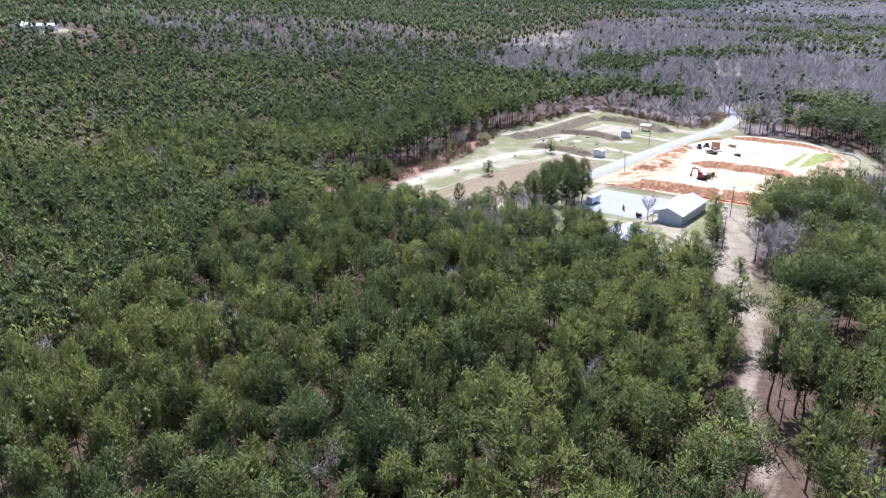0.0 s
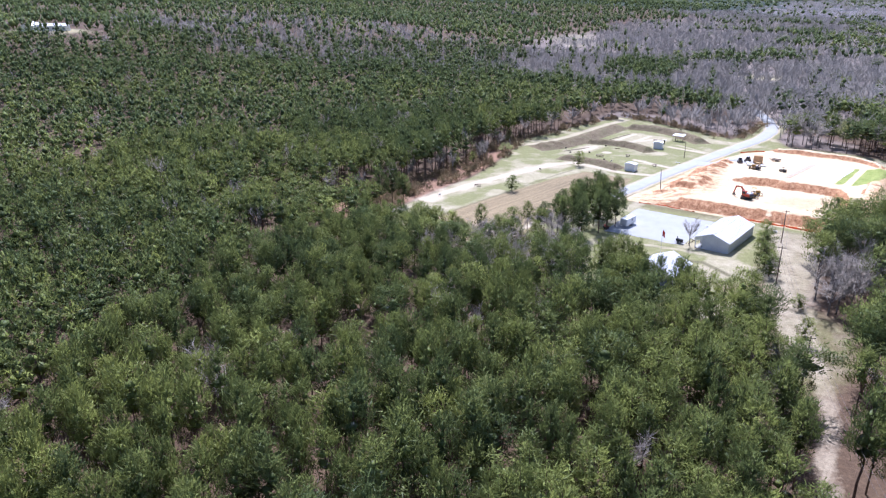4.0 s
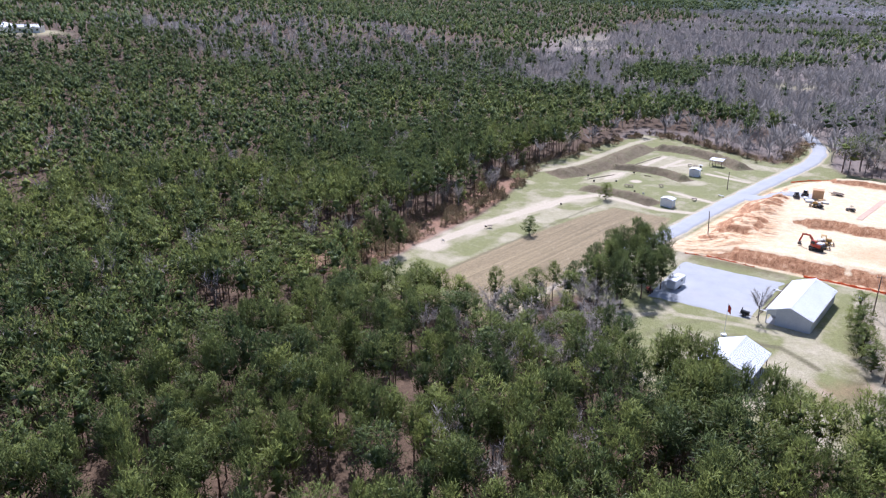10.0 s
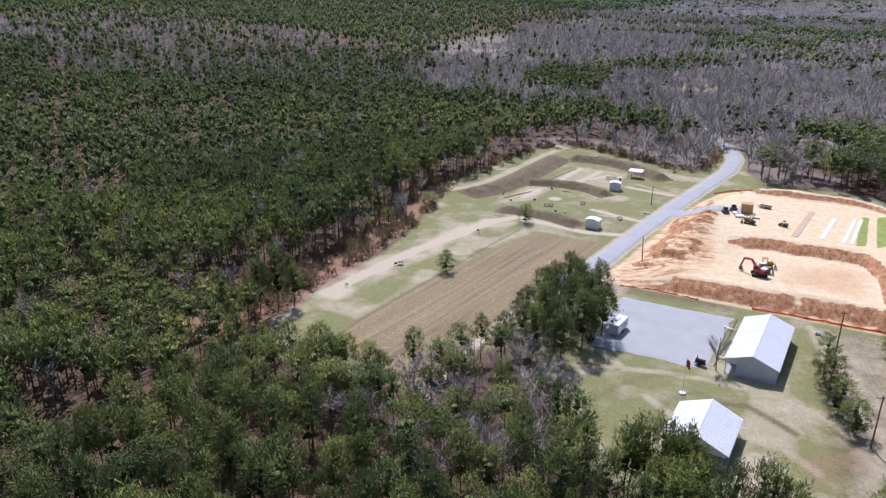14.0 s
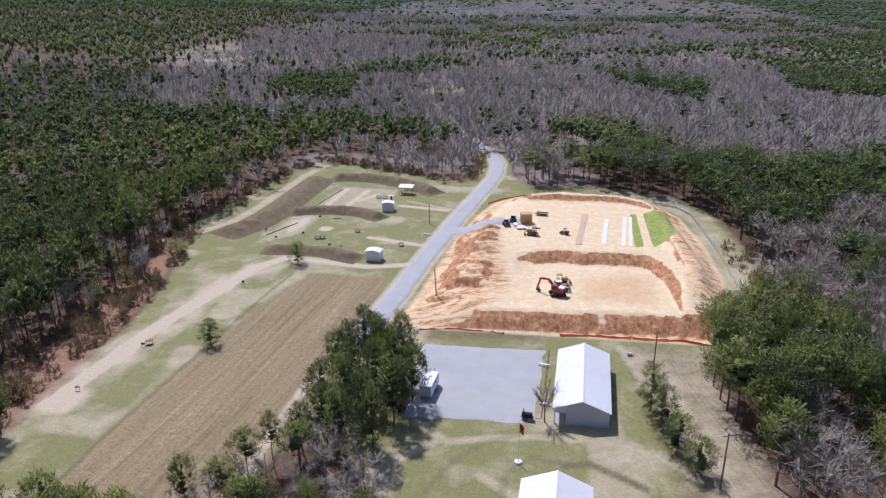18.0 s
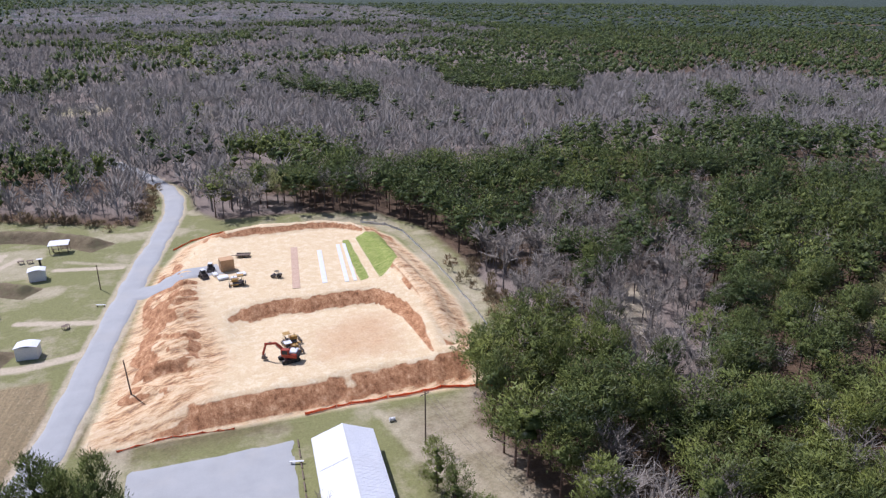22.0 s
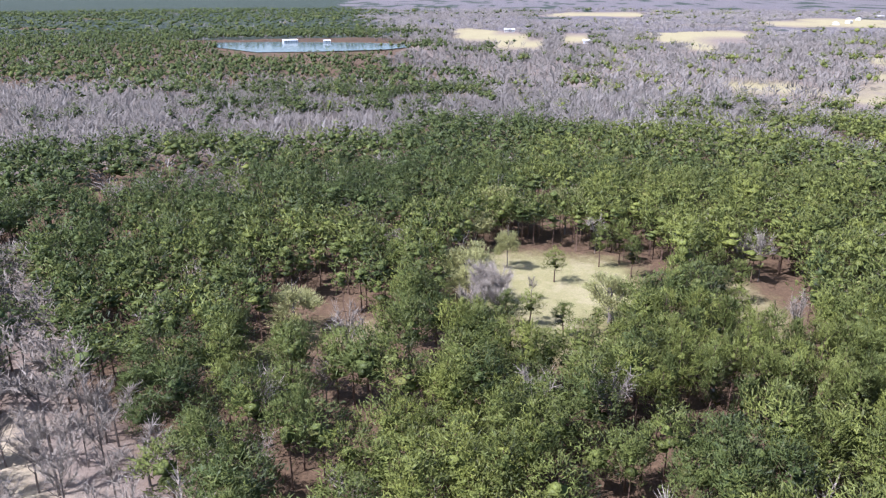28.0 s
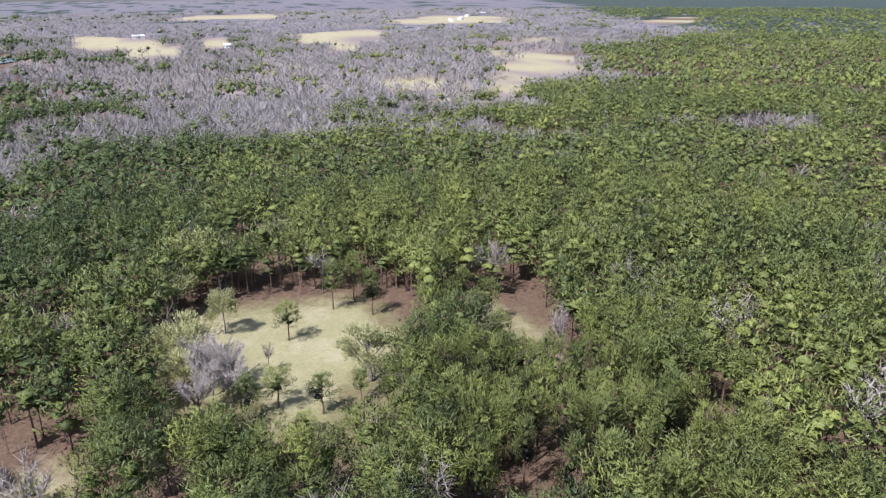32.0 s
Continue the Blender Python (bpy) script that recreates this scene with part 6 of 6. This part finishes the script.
crate = thing("plywood_box", pose(4.6, 197.6, at_ground(4.6, 197.6), 0, 0, 8), "tall tan plywood box on the building pad", "box")
for k in range(3):
    part("front_panel", box((1.06, 0.05, 3.0), (-1.08 + k * 1.08, -1.3, 1.5), 0.01), M_PLY, crate)
    part("back_panel", box((1.06, 0.05, 3.0), (-1.08 + k * 1.08, 1.3, 1.5), 0.01), M_PLY, crate)
for s in (-1, 1):
    part("side_panel", box((0.05, 2.54, 3.0), (s * 1.62, 0, 1.5), 0.01), M_PLY, crate)
part("lid", box((3.3, 2.7, 0.05), (0, 0, 3.03), 0.01), M_PLY, crate)
for x, y, w, l, h, rz in ((3.2, 191.5, 2.6, 2.2, 0.5, 10), (7.6, 192.6, 2.2, 1.8, 0.4, 4), (1.6, 194.4, 1.2, 2.2, 0.5, 12), (5.6, 190.6, 1.6, 1.2, 0.4, -8)):
    e = thing("sheet_stack", pose(x, y, at_ground(x, y), 0, 0, rz), "stack of white sheets wrapped on pallets", "pallet stack", "wrapped stacks")
    part("pallet", join(*[box((w, 0.12, 0.1), (0, -l / 2 + 0.1 + k * (l - 0.2) / 3, 0.06), 0) for k in range(4)]), M_POLE, e)
    part("sheets", box((w - 0.1, l - 0.1, h), (0, 0, 0.12 + h / 2), 0.05), M_TRIM, e)
flat = thing("flat_trailer", pose(9.4, 206.3, at_ground(9.4, 206.3), 0, 0, 75), "low flatbed trailer parked on the clay pad", "trailer")
part("deck", box((1.9, 3.6, 0.12), (0, 0, 0.55), 0.02), M_POLE, flat)
part("drawbar", box((0.12, 1.3, 0.1), (0, 2.4, 0.5), 0.01), M_STEEL, flat)
for s in (-1, 1):
    wheel(flat, s * 0.85, -0.4, 0.32, 0.32, 0.2)
    part("side_rail", box((0.06, 3.6, 0.2), (s * 0.95, 0, 0.7), 0.01), M_STEEL, flat)

# footings on the upper pad
for a, b_, w, mat, lab in (((23, 209), (18.6, 178.5), 1.8, None, "strip of turned pink clay"), ((28.9, 204), (25.5, 179.5), 1.2, M_TRIM, "white concrete footing strip"), ((34.6, 207), (30.6, 178.5), 1.0, M_TRIM, "white concrete footing strip"), ((36.3, 207), (32.6, 178.5), 0.8, M_TRIM, "white concrete footing strip")):
    dx, dy = b_[0] - a[0], b_[1] - a[1]
    q = math.hypot(dx, dy)
    e = thing("footing_strip", pose(0, 0, 0), lab + " on the pad", "footing", "footing strips")
    nx_, ny_ = -dy / q * w / 2, dx / q * w / 2
    k_ = 9
    for k in range(k_):
        p0 = (a[0] + dx * k / k_, a[1] + dy * k / k_)
        p1 = (a[0] + dx * (k + 0.98) / k_, a[1] + dy * (k + 0.98) / k_)
        bm = bmesh.new()
        vs = [bm.verts.new((px + s * nx_, py + s * ny_, at_ground(px, py) + zz)) for zz in (-0.15, 0.09) for px, py, s in ((*p0, -1), (*p0, 1), (*p1, 1), (*p1, -1))]
        for f in ((3, 2, 1, 0), (4, 5, 6, 7), (0, 1, 5, 4), (1, 2, 6, 5), (2, 3, 7, 6), (3, 0, 4, 7)):
            bm.faces.new([vs[i] for i in f])
        bmesh.ops.recalc_face_normals(bm, faces=bm.faces[:])
        part("slab", bm, mat or M_TURNED, e)

tr = thing("cargo_trailer", pose(-12.9, 107.2, at_ground(-12.9, 107), 0, 0, -8), "white box trailer parked on gravel in tree shade", "trailer")
part("body", box((2.3, 5.6, 2.1), (0, 0, 1.55), 0.12), M_TRIM, tr)
part("roof", box((2.2, 5.5, 0.06), (0, 0, 2.63), 0.02), M_ROOF, tr)
part("roof_vent", box((0.5, 0.5, 0.15), (0, 0.8, 2.72), 0.04), M_WALL, tr)
part("rear_door", box((2.0, 0.04, 1.9), (0, -2.83, 1.5), 0.01), M_WALL, tr)
part("side_window", box((0.03, 1.0, 0.5), (1.16, 0.5, 1.9), 0.01), M_GLASS, tr)
part("drawbar", box((0.15, 1.2, 0.12), (0, 3.3, 0.5), 0.01), M_STEEL, tr)
for s in (-1, 1):
    for yy in (-0.5, 0.35):
        wheel(tr, s * 1.05, yy, 0.36, 0.36, 0.24)
red = thing("garden_tractor", pose(-17.2, 100.5, at_ground(-17, 100), 0, 0, 40), "small red garden tractor under the pines", "tractor")
part("hood", box((0.7, 1.0, 0.5), (0, 0.6, 0.75), 0.08), M_RED, red)
part("fender", box((1.1, 0.8, 0.15), (0, -0.4, 0.85), 0.05), M_RED, red)
part("seat", box((0.45, 0.4, 0.35), (0, -0.4, 1.05), 0.06), M_DARK, red)
for s in (-1, 1):
    wheel(red, s * 0.5, -0.45, 0.42, 0.42, 0.28)
    wheel(red, s * 0.45, 0.8, 0.25, 0.25, 0.18)
gr = thing("smoker_grill", pose(5.0, 99.8, at_ground(5, 99.8) + 0.05, 0, 0, 80), "black barrel smoker grill on a small trailer", "grill")
part("barrel", rod((0, -0.9, 1.0), (0, 0.9, 1.0), 0.42, 0.42, 20), M_DARK, gr)
part("chimney", rod((0, 0.7, 1.35), (0, 0.7, 2.0), 0.09), M_DARK, gr)
part("frame", join(box((0.9, 2.2, 0.08), (0, 0, 0.5), 0.01), box((0.08, 1.2, 0.08), (0, -1.6, 0.5), 0.01)), M_STEEL, gr)
for s in (-1, 1):
    wheel(gr, s * 0.6, 0.1, 0.3, 0.3, 0.18)
fl = thing("flagpole", pose(3.6, 87.8, at_ground(3.6, 87.8)), "thin white flagpole with a limp red flag", "flagpole")
part("pole", rod((0, 0, -0.1), (0, 0, 7.6), 0.05, 0.03), M_TRIM, fl)
part("base", rod((0, 0, -0.05), (0, 0, 0.28), 0.7, 0.6, 12), M_TRIM, fl, "white stone base")
bm = bmesh.new()
rows = [[bm.verts.new((0.05 + u * 0.16 + 0.05 * math.sin(u * 3 + v * 2), 0.10 * math.sin(u * 4 + v), 7.3 - v * 0.32 - u * 0.17)) for u in range(5)] for v in range(6)]
for r0, r1 in zip(rows, rows[1:]):
    for i in range(4):
        bm.faces.new((r0[i], r0[i + 1], r1[i + 1], r1[i]))
bmesh.ops.solidify(bm, geom=bm.faces[:], thickness=0.01)
part("flag", bm, M_RED, fl, "limp red flag")
tk = thing("water_drum", pose(25.5, 124.5, at_ground(25.5, 124.5)), "small white drum lying on bare grass", "drum")
part("barrel", rod((-0.5, 0, 0.35), (0.5, 0, 0.35), 0.35, 0.35, 16), M_TRIM, tk)
for s in (-0.3, 0.3):
    part("hoop", rod((s - 0.03, 0, 0.35), (s + 0.03, 0, 0.35), 0.365, 0.365, 16), M_STEEL, tk)
for k in range(9):
    y = 100.5 + k * 2.75
    x = 7.4 + (y - 100) * 0.085
    e = tagged(part("parking_timber", rod((x, y, at_ground(x, y) + 0.14), (x + 0.15, y + 2.1, at_ground(x, y + 2) + 0.14), 0.12, 0.12, 8), M_POLE), "pale timber laid along the edge of the lot", "timber", "parking timbers")
for x, y, rz in ((8.3, 118.6, 75), (8.2, 104.5, 82), (-24.2, 192, 70)):
    e = thing("bench", pose(x, y, at_ground(x, y), 0, 0, rz), "pale plank bench on the grass", "bench", "plank benches")
    part("seat", box((0.35, 2.2, 0.06), (0, 0, 0.45), 0.01), M_TRIM, e)
    for s in (-0.8, 0.8):
        part("leg", box((0.3, 0.08, 0.45), (0, s, 0.21), 0.01), M_POLE, e)


# ---- shooting range furniture ----
def target_stand(x, y, rz, mat, label):
    e = thing("target_stand", pose(x, y, at_ground(x, y), 0, 0, rz), label, "target stand", "range targets")
    for s in (-0.45, 0.45):
        part("post", box((0.07, 0.07, 1.3), (s, 0, 0.62), 0.005), M_POLE, e)
        part("foot", box((0.08, 0.9, 0.08), (s, 0, 0.04), 0.005), M_POLE, e)
    part("target", box((0.95, 0.05, 0.7), (0, 0.05, 1.0), 0.005), mat, e)
    e.scale = (0.75, 0.75, 0.75)


for x, y, rz, white in ((-77.6, 100.6, 20, 1), (-73.8, 117.8, 10, 0), (-65.2, 151.5, 0, 0), (-86, 96, 10, 0), (-60.2, 204.9, 0, 0), (-73, 191, 60, 0), (-68, 185, 40, 0), (-47, 178.6, 0, 1), (-50.5, 179.5, 0, 0), (-61, 189.1, 0, 0)):
    target_stand(x, y, rz, M_TRIM if white else M_DARK, "small white target board on a wooden stand" if white else "small dark target board on a wooden stand")


def shooting_bench(x, y, rz):
    e = thing("shooting_bench", pose(x, y, at_ground(x, y), 0, 0, rz), "low wooden shooting bench on the range grass", "bench", "shooting benches")
    part("top", box((1.5, 1.0, 0.07), (0, 0, 0.78), 0.01), M_POLE, e)
    part("seat", box((0.5, 0.35, 0.06), (0, -0.9, 0.45), 0.01), M_POLE, e)
    for sx0 in (-0.6, 0.6):
        for sy0 in (-0.4, 0.4):
            part("leg", box((0.09, 0.09, 0.78), (sx0, sy0, 0.38), 0.005), M_POLE, e)


for x, y, rz in ((-55.9, 186.2, 10), (-54.4, 186.6, 0), (-45.5, 193, 0), (-46, 229, 0), (-43.8, 228.8, 5), (-30.5, 182.2, 40), (-73.2, 119.2, 30)):
    shooting_bench(x, y, rz)
for a, b_ in (((-65, 219), (-61, 238)), ((-56, 205), (-53.5, 205.3)), ((-72, 188), (-66, 200))):
    za, zb = at_ground(*a), at_ground(*b_)
    tagged(part("timber_rail", rod((*a, za + 0.12), (*b_, zb + 0.12), 0.13, 0.11, 8), M_POLE), "long weathered timber laid on the range", "timber", "range timbers")
